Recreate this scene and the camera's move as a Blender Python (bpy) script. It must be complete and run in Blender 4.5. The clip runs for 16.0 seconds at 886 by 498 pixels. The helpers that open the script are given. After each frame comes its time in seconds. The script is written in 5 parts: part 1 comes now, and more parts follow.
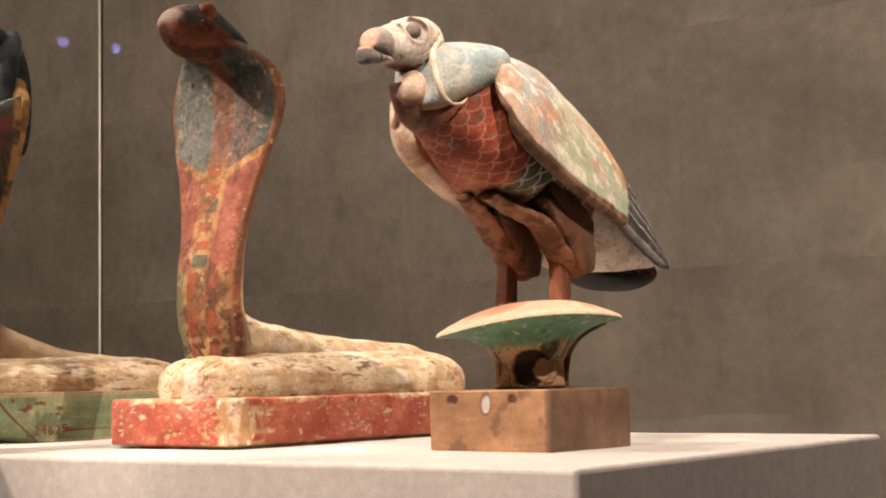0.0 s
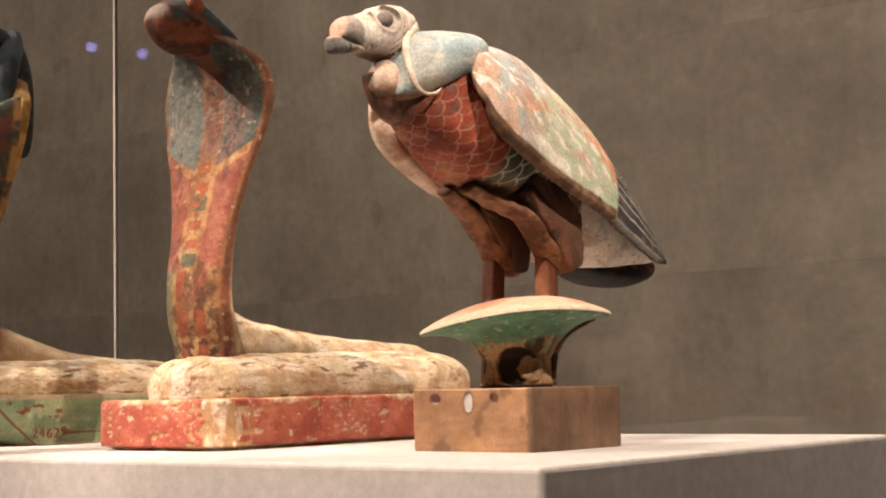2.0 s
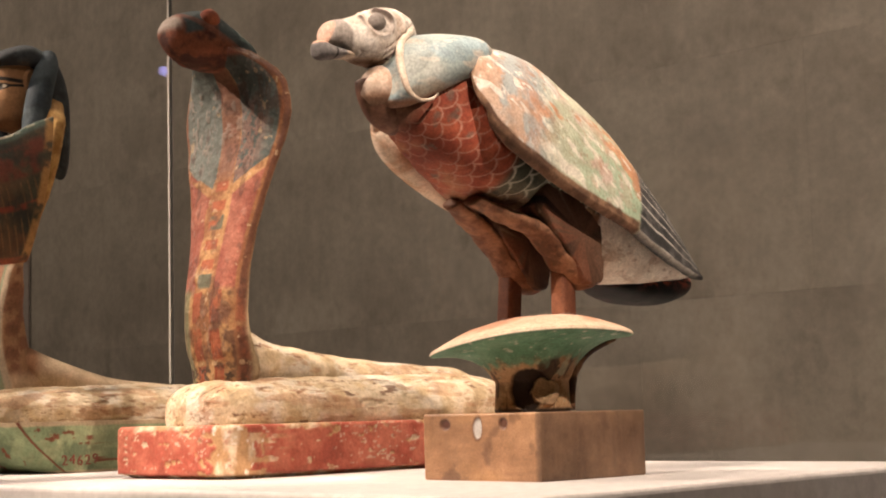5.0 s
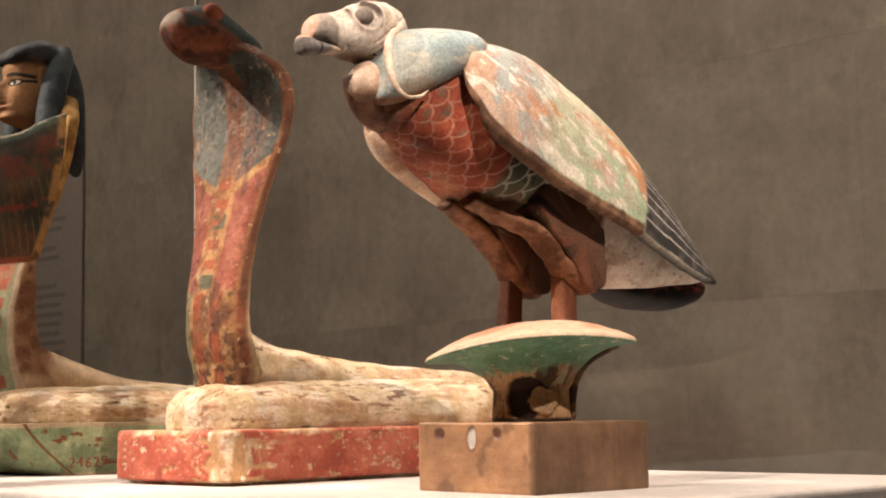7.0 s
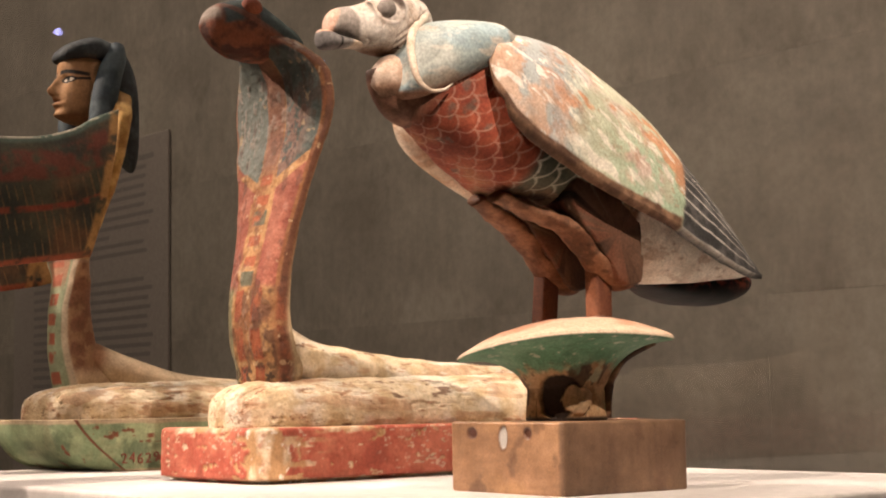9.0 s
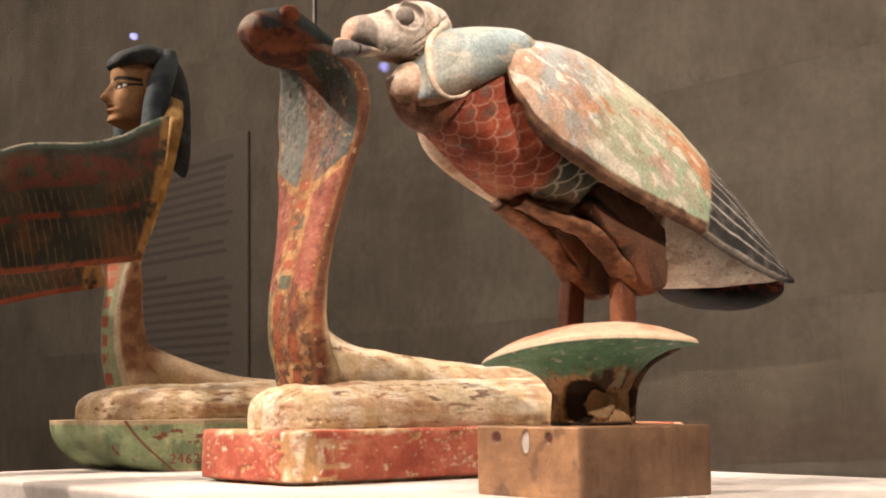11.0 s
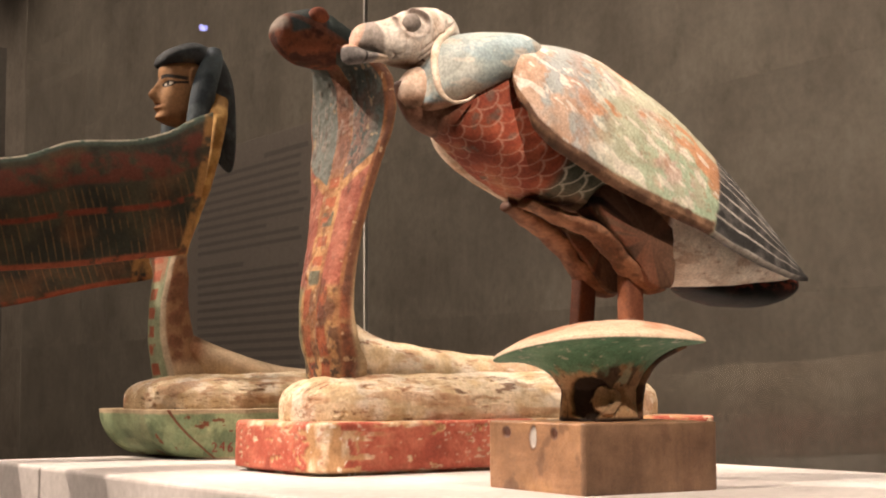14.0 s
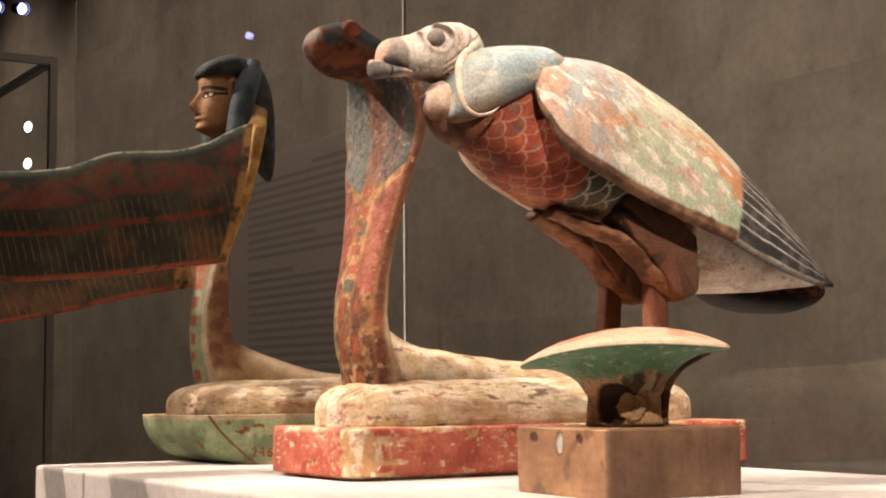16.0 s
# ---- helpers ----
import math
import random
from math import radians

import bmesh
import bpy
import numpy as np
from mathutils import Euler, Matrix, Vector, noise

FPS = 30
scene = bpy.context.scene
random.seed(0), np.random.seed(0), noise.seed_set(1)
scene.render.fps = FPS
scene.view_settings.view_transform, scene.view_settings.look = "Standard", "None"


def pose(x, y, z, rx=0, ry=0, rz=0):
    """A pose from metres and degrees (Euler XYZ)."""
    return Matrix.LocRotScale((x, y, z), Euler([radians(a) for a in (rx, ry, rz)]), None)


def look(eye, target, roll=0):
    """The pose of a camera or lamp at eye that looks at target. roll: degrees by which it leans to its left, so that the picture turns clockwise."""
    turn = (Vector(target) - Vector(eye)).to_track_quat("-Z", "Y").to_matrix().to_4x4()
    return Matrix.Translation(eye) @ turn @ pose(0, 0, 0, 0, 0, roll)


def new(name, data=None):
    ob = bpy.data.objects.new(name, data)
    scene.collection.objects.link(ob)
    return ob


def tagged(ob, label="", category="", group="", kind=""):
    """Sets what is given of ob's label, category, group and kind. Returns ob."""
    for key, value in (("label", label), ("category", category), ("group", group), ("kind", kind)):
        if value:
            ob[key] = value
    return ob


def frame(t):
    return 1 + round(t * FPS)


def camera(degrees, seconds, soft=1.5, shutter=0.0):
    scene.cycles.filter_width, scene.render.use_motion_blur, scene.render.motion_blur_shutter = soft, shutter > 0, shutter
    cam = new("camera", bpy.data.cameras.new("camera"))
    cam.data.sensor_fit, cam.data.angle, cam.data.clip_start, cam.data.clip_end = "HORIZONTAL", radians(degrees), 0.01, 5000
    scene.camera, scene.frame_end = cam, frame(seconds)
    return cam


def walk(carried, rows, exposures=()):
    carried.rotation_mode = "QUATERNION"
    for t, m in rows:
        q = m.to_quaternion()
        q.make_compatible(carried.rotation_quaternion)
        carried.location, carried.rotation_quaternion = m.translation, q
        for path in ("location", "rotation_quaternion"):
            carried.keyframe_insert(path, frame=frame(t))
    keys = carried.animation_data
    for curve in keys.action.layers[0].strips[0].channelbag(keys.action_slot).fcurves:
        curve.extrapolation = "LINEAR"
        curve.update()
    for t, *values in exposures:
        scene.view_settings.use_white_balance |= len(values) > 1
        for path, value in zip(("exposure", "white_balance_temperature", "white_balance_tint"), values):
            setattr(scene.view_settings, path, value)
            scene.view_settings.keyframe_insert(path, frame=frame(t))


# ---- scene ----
cam = camera(32.1, 16.0, soft=2.0)
PATH = [
    (0, (0.944, -1.483, 0.089), (-0.24, 0.121, 0.254), -1.1),
    (0.5, (0.958, -1.462, 0.084), (-0.24, 0.131, 0.249), -1.1),
    (1, (0.971, -1.437, 0.082), (-0.243, 0.144, 0.248), -1.2),
    (1.5, (0.984, -1.412, 0.079), (-0.249, 0.154, 0.245), -1.3),
    (2, (0.993, -1.385, 0.075), (-0.258, 0.166, 0.253), -1.3),
    (2.5, (1.002, -1.361, 0.072), (-0.27, 0.171, 0.259), -1.5),
    (3, (1.008, -1.336, 0.07), (-0.283, 0.179, 0.266), -1.4),
    (3.5, (1.015, -1.309, 0.069), (-0.295, 0.188, 0.273), -1.4),
    (4, (1.021, -1.281, 0.067), (-0.311, 0.197, 0.277), -1.5),
    (6.5, (1.037, -1.143, 0.083), (-0.384, 0.249, 0.294), -1.0),
    (7, (1.042, -1.123, 0.084), (-0.394, 0.254, 0.294), -0.9),
    (7.5, (1.046, -1.101, 0.085), (-0.409, 0.255, 0.291), -1.1),
    (8, (1.052, -1.085, 0.086), (-0.425, 0.249, 0.29), -1.0),
    (8.5, (1.058, -1.068, 0.09), (-0.44, 0.242, 0.289), -0.9),
    (9, (1.068, -1.051, 0.093), (-0.454, 0.231, 0.291), -0.9),
    (11.5, (1.134, -0.995, 0.098), (-0.475, 0.177, 0.294), -0.7),
    (12, (1.148, -0.988, 0.098), (-0.474, 0.166, 0.29), -0.8),
    (12.5, (1.162, -0.979, 0.1), (-0.477, 0.152, 0.286), -0.6),
    (13, (1.177, -0.975, 0.096), (-0.469, 0.145, 0.284), -0.2),
    (13.5, (1.191, -0.966, 0.102), (-0.465, 0.141, 0.282), -0.2),
    (14, (1.202, -0.96, 0.11), (-0.462, 0.135, 0.287), -0.3),
    (14.5, (1.214, -0.954, 0.113), (-0.459, 0.127, 0.293), -0.2),
    (15, (1.228, -0.958, 0.114), (-0.45, 0.114, 0.296), -0.4),
    (15.5, (1.237, -0.955, 0.115), (-0.452, 0.101, 0.297), -0.4),
    (16, (1.244, -0.954, 0.115), (-0.457, 0.083, 0.295), -0.5),
]
walk(cam, [(t, look(eye, target, roll)) for t, eye, target, roll in PATH])

# ---------------------------------------------------------------- light
world = bpy.data.worlds.new("hall_air")
world.use_nodes = True
scene.world = world
world.node_tree.nodes["Background"].inputs[0].default_value = (0.9, 0.82, 0.72, 1)
world.node_tree.nodes["Background"].inputs[1].default_value = 0.02
scene.view_settings.exposure = 0.86

FLOOR = -0.95
CEIL = 4.6
WALL_Y = 2.67


def spot(name, eye, target, watts, cone, colour=(1.0, 0.788, 0.638), size=0.02, blend=0.6):
    data = bpy.data.lights.new(name, "SPOT")
    data.energy, data.spot_size, data.spot_blend = watts, radians(cone), blend
    data.color, data.shadow_soft_size = colour, size
    ob = new(name, data)
    ob.matrix_world = look(eye, target)
    return ob


LAMPS = [
    ((-2.15, -1.15, 1.95), (-0.66, 0.04, 0.22), 212, 64),
    ((0.32, -1.75, 2.15), (-0.10, 0.06, 0.0), 195, 26),
    # added fill from the right for the vulture's near flank, source unseen
    ((1.95, -0.55, 2.10), (-0.06, 0.08, 0.42), 185, 16),
    # added front fill for the winged cobra and the coils
    ((-0.95, -2.00, 2.15), (-0.90, 0.02, 0.00), 150, 25),
]
for eye, aim, watts, cone in LAMPS:
    spot("key_fill_beam", eye, aim, watts, cone)
# unseen fill spots added under the ceiling to brighten the wall
for x, watts in ((-11.5, 125), (-9.0, 125), (-6.5, 138), (-4.0, 142), (-1.5, 262), (1.0, 295), (3.5, 220)):
    spot("wall_fill", (x, 0.80, 4.3), (x, WALL_Y, -0.35), watts * 1.03, 95, (1.0, 0.815, 0.66), 0.12, 1.0)


# ---------------------------------------------------------------- materials
def nodes_of(name, rough=0.6, spec=0.35):
    m = bpy.data.materials.new(name)
    m.use_nodes = True
    nt = m.node_tree
    b = nt.nodes["Principled BSDF"]
    b.inputs["Roughness"].default_value = rough
    b.inputs["Specular IOR Level"].default_value = spec
    return m, nt, b


def noise_node(nt, scale, detail=5.0, rough=0.6, stretch=(1, 1, 1)):
    tc = nt.nodes.new("ShaderNodeTexCoord")
    mp = nt.nodes.new("ShaderNodeMapping")
    mp.inputs["Scale"].default_value = stretch
    n = nt.nodes.new("ShaderNodeTexNoise")
    n.inputs["Scale"].default_value, n.inputs["Detail"].default_value = scale, detail
    n.inputs["Roughness"].default_value = rough
    nt.links.new(tc.outputs["Object"], mp.inputs[0])
    oi = nt.nodes.new("ShaderNodeObjectInfo")
    ad = nt.nodes.new("ShaderNodeVectorMath")
    nt.links.new(mp.outputs[0], ad.inputs[0])
    nt.links.new(oi.outputs["Location"], ad.inputs[1])
    nt.links.new(ad.outputs[0], n.inputs["Vector"])
    return n.outputs[0]


def ramp(nt, src, stops):
    r = nt.nodes.new("ShaderNodeValToRGB")
    el = r.color_ramp.elements
    while len(el) < len(stops):
        el.new(0.5)
    for e, (p, c) in zip(el, stops):
        e.position, e.color = p, (*c, 1)
    nt.links.new(src, r.inputs[0])
    return r.outputs[0]


def blend(nt, fac, a, b, mode="MIX"):
    n = nt.nodes.new("ShaderNodeMix")
    n.data_type, n.blend_type = "RGBA", mode
    for v, sock in ((fac, n.inputs[0]), (a, n.inputs[6]), (b, n.inputs[7])):
        if isinstance(v, (int, float)):
            sock.default_value = v
        elif isinstance(v, tuple):
            sock.default_value = (*v, 1)
        else:
            nt.links.new(v, sock)
    return n.outputs[2]


def bump(nt, b, src, strength, dist):
    n = nt.nodes.new("ShaderNodeBump")
    n.inputs["Strength"].default_value, n.inputs["Distance"].default_value = strength, dist
    nt.links.new(src, n.inputs["Height"])
    if b.inputs["Normal"].links:
        nt.links.new(b.inputs["Normal"].links[0].from_socket, n.inputs["Normal"])
    nt.links.new(n.outputs[0], b.inputs["Normal"])


def painted(name, rough=0.6, spec=0.35, grain=350, relief=0.0006, mottle=0.35, stretch=(1, 1, 1)):
    """Old paint on wood: the colour laid on the mesh, with fine grain and relief."""
    m, nt, b = nodes_of(name, rough, spec)
    a = nt.nodes.new("ShaderNodeAttribute")
    a.attribute_name = "paint"
    n1 = noise_node(nt, grain, 4, 0.7, stretch)
    n2 = noise_node(nt, 45, 5, 0.65, stretch)
    lo, hi = 1 - mottle, 1 + mottle
    c = blend(nt, 1.0, a.outputs["Color"], ramp(nt, n1, [(0.25, (lo, lo, lo)), (0.75, (hi, hi, hi))]), "MULTIPLY")
    c = blend(nt, 1.0, c, ramp(nt, n2, [(0.25, (0.75, 0.73, 0.7)), (0.75, (1.2, 1.2, 1.22))]), "MULTIPLY")
    nt.links.new(c, b.inputs["Base Color"])
    bump(nt, b, n2, 0.30, relief * 5)
    bump(nt, b, n1, 0.6, relief)
    return m


def stone(name, c1, c2, scale, fine, rough=0.85, relief=0.004, spec=0.3, per_piece=0.0, stretch=(1, 1, 1), blotch=False):
    m, nt, b = nodes_of(name, rough, spec)
    n1 = noise_node(nt, scale, 6, 0.6, stretch)
    n2 = noise_node(nt, fine, 4, 0.7)
    c = ramp(nt, n1, [(0.3, c1), (0.7, c2)])
    c = blend(nt, 1.0, c, ramp(nt, n2, [(0.3, (0.86, 0.86, 0.86)), (0.7, (1.1, 1.1, 1.1))]), "MULTIPLY")
    if blotch:
        c = blend(nt, 1.0, c, ramp(nt, noise_node(nt, 5.5, 5, 0.62, (1, 1, 0.7)), [(0.62, (1, 1, 1)), (0.72, (0.78, 0.77, 0.76))]), "MULTIPLY")
        c = blend(nt, 1.0, c, ramp(nt, noise_node(nt, 1.1, 3, 0.5, (1, 1, 1.6)), [(0.35, (0.90, 0.90, 0.90)), (0.65, (1.1, 1.1, 1.1))]), "MULTIPLY")
    if per_piece:
        oi = nt.nodes.new("ShaderNodeObjectInfo")
        lo, hi = 1 - per_piece, 1 + per_piece
        c = blend(nt, 1.0, c, ramp(nt, oi.outputs["Random"], [(0, (lo, lo, lo)), (1, (hi, hi, hi))]), "MULTIPLY")
    nt.links.new(c, b.inputs["Base Color"])
    bump(nt, b, n1, 0.3, relief * 2)
    bump(nt, b, n2, 0.5, relief * 0.4)
    return m


def plain(name, colour, rough=0.5, metal=0.0, spec=0.5):
    m, nt, b = nodes_of(name, rough, spec)
    n = noise_node(nt, 60, 4)
    k = 0.12
    c = blend(nt, 1.0, colour, ramp(nt, n, [(0.3, (1 - k,) * 3), (0.7, (1 + k,) * 3)]), "MULTIPLY")
    nt.links.new(c, b.inputs["Base Color"])
    b.inputs["Metallic"].default_value = metal
    return m


PAINT = painted("old_paint", 0.6, 0.18)
GESSO = painted("flaked_gesso", 0.75, 0.25, 260, 0.0012, 0.25)
WOODM = painted("varnished_wood", 0.42, 0.45, 500, 0.0004, 0.25, (1, 1, 1))
PLINTH = stone("rough_plaster", (0.52, 0.488, 0.468), (0.62, 0.588, 0.567), 4, 60, 0.9, 0.0025)
WALLM = stone("honed_stone", (0.190, 0.161, 0.130), (0.298, 0.258, 0.214), 3.0, 24, 0.65, 0.0009, 0.2, 0.03, (1, 1, 0.85), True)
JOINT = plain("stone_joint", (0.22, 0.186, 0.154), 0.9)
FLOORM = stone("floor_stone", (0.10, 0.09, 0.08), (0.15, 0.135, 0.12), 3, 60, 0.4, 0.001, 0.4)
CEILM = plain("dark_ceiling", (0.06, 0.055, 0.05), 0.9)
PANELM = plain("printed_panel", (0.245, 0.205, 0.178), 0.6)
INK = plain("printed_ink", (0.165, 0.138, 0.124), 0.6)
FRAMEM = plain("dark_bronze_frame", (0.20, 0.185, 0.165), 0.5, 0.1)
LAMPM = plain("black_lamp_housing", (0.02, 0.02, 0.02), 0.5)
GLASSM, _nt, _b = nodes_of("clear_glass", 0.0, 0.5)
_b.inputs["Transmission Weight"].default_value = 1.0
_b.inputs["IOR"].default_value = 1.25
_b.inputs["Base Color"].default_value = (0.98, 1.0, 0.99, 1)
DIGITM = plain("red_ink", (0.20, 0.05, 0.03), 0.7)
EDGEM = plain("glass_edge_seal", (0.55, 0.52, 0.47), 0.3)
GLOWM, _nt, _b = nodes_of("lit_lens", 0.3)
_b.inputs["Emission Color"].default_value = (0.38, 0.38, 1.0, 1)
_b.inputs["Emission Strength"].default_value = 7

CASEGLOW, _nt, _b = nodes_of("white_lamp", 0.3)
_b.inputs["Emission Color"].default_value = (1.0, 0.97, 0.9, 1)
_b.inputs["Emission Strength"].default_value = 1.6


# ---------------------------------------------------------------- mesh tools
def part(name, bm, material, parent=None, label="", smooth=False):
    me = bpy.data.meshes.new(name)
    bm.to_mesh(me)
    bm.free()
    me.materials.append(material)
    if smooth:
        me.polygons.foreach_set("use_smooth", [True] * len(me.polygons))
    ob = new(name, me)
    if parent is not None:
        ob.parent = parent
    if label:
        ob["label"] = label
    return ob


def box_bm(x0, x1, y0, y1, z0, z1, bevel=0.0, seg=2):
    bm = bmesh.new()
    bmesh.ops.create_cube(bm, size=1)
    bmesh.ops.scale(bm, vec=(x1 - x0, y1 - y0, z1 - z0), verts=bm.verts)
    bmesh.ops.translate(bm, vec=((x0 + x1) / 2, (y0 + y1) / 2, (z0 + z1) / 2), verts=bm.verts)
    if bevel:
        bmesh.ops.bevel(bm, geom=bm.edges[:], offset=bevel, segments=seg, affect="EDGES", profile=0.5)
    return bm


def empty(name, at):
    ob = new(name)
    ob.location = at
    return ob


def lattice_hash(ix, iy, iz, seed):
    h = (ix * 374761393 + iy * 668265263 + iz * 2147483647 + seed * 974634777) & 0xFFFFFFFF
    h = ((h ^ (h >> 13)) * 1274126177) & 0xFFFFFFFF
    h = ((h ^ (h >> 16)) * 2246822519) & 0xFFFFFFFF
    return ((h ^ (h >> 15)) & 0xFFFF) / 65535.0


def grainy(P, scale, octaves=4, seed=0, stretch=(1, 1, 1)):
    """Value noise in 0..1 at the points P (..., 3); scale in cells a metre."""
    P = np.asarray(P, float) * np.array(stretch) * scale
    total, amp, norm = 0.0, 1.0, 0.0
    for o in range(octaves):
        I = np.floor(P).astype(np.int64)
        f = P - I
        f = f * f * (3 - 2 * f)
        v = 0.0
        for dx in (0, 1):
            for dy in (0, 1):
                for dz in (0, 1):
                    w = (f[..., 0] if dx else 1 - f[..., 0]) * (f[..., 1] if dy else 1 - f[..., 1]) * (f[..., 2] if dz else 1 - f[..., 2])
                    v = v + w * lattice_hash(I[..., 0] + dx, I[..., 1] + dy, I[..., 2] + dz, seed + o)
        total, norm, amp = total + v * amp, norm + amp, amp * 0.55
        P = P * 2.03 + 11.7
    return total / norm


def step(a, b, x):
    t = np.clip((x - a) / (b - a), 0, 1)
    return t * t * (3 - 2 * t)


def mixc(a, b, t):
    a, b = np.asarray(a, float), np.asarray(b, float)
    return a + (b - a) * np.asarray(t)[..., None]


def curve(xs, ys):
    """A smooth curve through stations."""
    xs, ys = np.array(xs, float), np.array(ys, float)
    d = np.diff(ys) / np.diff(xs)
    m = np.zeros(len(xs))
    m[0], m[-1] = d[0], d[-1]
    for i in range(1, len(xs) - 1):
        m[i] = 0 if d[i - 1] * d[i] <= 0 else 2 * d[i - 1] * d[i] / (d[i - 1] + d[i])

    def at(x):
        x = np.clip(np.asarray(x, float), xs[0], xs[-1])
        i = np.clip(np.searchsorted(xs, x) - 1, 0, len(xs) - 2)
        h = xs[i + 1] - xs[i]
        t = (x - xs[i]) / h
        return ((1 + 2 * t) * (1 - t) ** 2 * ys[i] + t * (1 - t) ** 2 * h * m[i]
                + t * t * (3 - 2 * t) * ys[i + 1] + t * t * (t - 1) * h * m[i + 1])
    return at


def curves(rows):
    cols = list(zip(*rows))
    return [curve(cols[0], c) for c in cols[1:]]


class Sculpt:
    """Carved sheets joined into one mesh with the paint of each point."""

    def __init__(self):
        self.v, self.f, self.c, self.n = [], [], [], 0

    def sheet(self, P, C, closed=True, caps=True):
        n, m = P.shape[:2]
        idx = np.arange(n * m).reshape(n, m) + self.n
        nxt = np.roll(idx, -1, axis=1) if closed else idx[:, 1:]
        cur = idx if closed else idx[:, :-1]
        q = np.stack([cur[:-1], nxt[:-1], nxt[1:], cur[1:]], -1).reshape(-1, 4)
        self.f.append(q)
        V, K = P.reshape(-1, 3), C.reshape(-1, 3)
        if caps and closed:
            ends = np.stack([P[0].mean(0), P[-1].mean(0)])
            ce = np.stack([C[0].mean(0), C[-1].mean(0)])
            a, b = self.n + n * m, self.n + n * m + 1
            V, K = np.concatenate([V, ends]), np.concatenate([K, ce])
            self.f.append(np.stack([idx[0], np.full(m, a), np.full(m, a), np.roll(idx[0], -1)], -1))
            self.f.append(np.stack([idx[-1], np.roll(idx[-1], -1), np.full(m, b), np.full(m, b)], -1))
        self.v.append(V)
        self.c.append(K)
        self.n += len(V)

    def build(self, name, material):
        V, C, F = np.concatenate(self.v), np.concatenate(self.c), np.concatenate(self.f)
        faces = []
        for q in F.tolist():
            faces.append([q[0], q[1], q[3]] if q[1] == q[2] else q[:3] if q[2] == q[3] else q)
        me = bpy.data.meshes.new(name)
        me.from_pydata(V.tolist(), [], faces)
        at = me.color_attributes.new("paint", "FLOAT_COLOR", "POINT")
        at.data.foreach_set("color", np.concatenate([np.clip(C, 0.002, 0.95), np.ones((len(C), 1))], 1).astype(np.float32).ravel())
        me.polygons.foreach_set("use_smooth", [True] * len(me.polygons))
        me.materials.append(material)
        bm = bmesh.new()
        bm.from_mesh(me)
        bmesh.ops.recalc_face_normals(bm, faces=bm.faces)
        bm.to_mesh(me)
        bm.free()
        me.update()
        return new(name, me)


def normals_of(P, closed=True):
    """Outward normals of a ring sheet, by differences."""
    du = np.gradient(P, axis=0)
    if closed:
        dv = (np.roll(P, -1, 1) - np.roll(P, 1, 1)) / 2
    else:
        dv = np.gradient(P, axis=1)
    n = np.cross(du, dv)
    n /= np.linalg.norm(n, axis=-1, keepdims=True) + 1e-12
    out = P - P.mean(1, keepdims=True)
    if (n * out).sum(-1).mean() < 0:
        n = -n
    return n


def ring(mid, hw, zc, hh, ang, e=2.0):
    c, s = np.cos(ang), np.sin(ang)
    return mid + hw * np.sign(c) * np.abs(c) ** (2 / e), zc + hh * np.sign(s) * np.abs(s) ** (2 / e)


def along_y(rows, mid, n, m, e=2.0):
    """Closed sheet of upright sections (y, bottom, top, half width)."""
    lo, hi, hw = curves(rows)
    t = 0.5 - 0.5 * np.cos(np.linspace(0, np.pi, n))
    t = 0.5 * t + 0.5 * np.linspace(0, 1, n)
    y = rows[0][0] + (rows[-1][0] - rows[0][0]) * t
    a = np.linspace(0, 2 * np.pi, m, endpoint=False)
    Y, A = np.meshgrid(y, a, indexing="ij")
    X, Z = ring(mid, hw(Y), (lo(Y) + hi(Y)) / 2, (hi(Y) - lo(Y)) / 2, A, e)
    return np.stack([X, Y, Z], -1), A


def tube(points, radii, n, m, flat=1.0):
    """Round tube through points; flat squeezes it in height."""
    s = np.linspace(0, 1, len(points))
    u = np.linspace(0, 1, n)
    C = np.stack([curve(s, [p[k] for p in points])(u) for k in range(3)], -1)
    R = curve(s, radii)(u)
    T = np.gradient(C, axis=0)
    T /= np.linalg.norm(T, axis=1, keepdims=True)
    side = np.cross(T, [0, 0, 1.0])
    side /= np.linalg.norm(side, axis=1, keepdims=True) + 1e-9
    up = np.cross(side, T)
    a = np.linspace(0, 2 * np.pi, m, endpoint=False)
    P = C[:, None] + R[:, None, None] * (np.cos(a)[None, :, None] * side[:, None] + flat * np.sin(a)[None, :, None] * up[:, None])
    return P


def blob(c, r, n=40, m=60):
    t = np.linspace(0.02, np.pi - 0.02, n)
    a = np.linspace(0, 2 * np.pi, m, endpoint=False)
    T, A = np.meshgrid(t, a, indexing="ij")
    return np.stack([c[0] + r[0] * np.sin(T) * np.cos(A), c[1] + r[1] * np.cos(T), c[2] + r[2] * np.sin(T) * np.sin(A)], -1)


def flat_colour(P, c, amount=0.15, scale=60, seed=3):
    k = 1 + amount * (grainy(P, scale, 4, seed) - 0.5) * 2
    return np.asarray(c, float) * k[..., None]


# paints
CREAM = (0.58, 0.47, 0.34)
PINK = (0.60, 0.42, 0.29)
ORANGE = (0.50, 0.25, 0.12)
RED = (0.36, 0.085, 0.045)
BLUE = (0.27, 0.36, 0.38)
GREEN = (0.30, 0.40, 0.29)
DKGREEN = (0.055, 0.08, 0.06)
DARK = (0.035, 0.032, 0.03)
BROWN = (0.10, 0.05, 0.03)
GOLD = (0.40, 0.23, 0.07)
WHITE = (0.68, 0.63, 0.55)
TAN = (0.40, 0.22, 0.12)


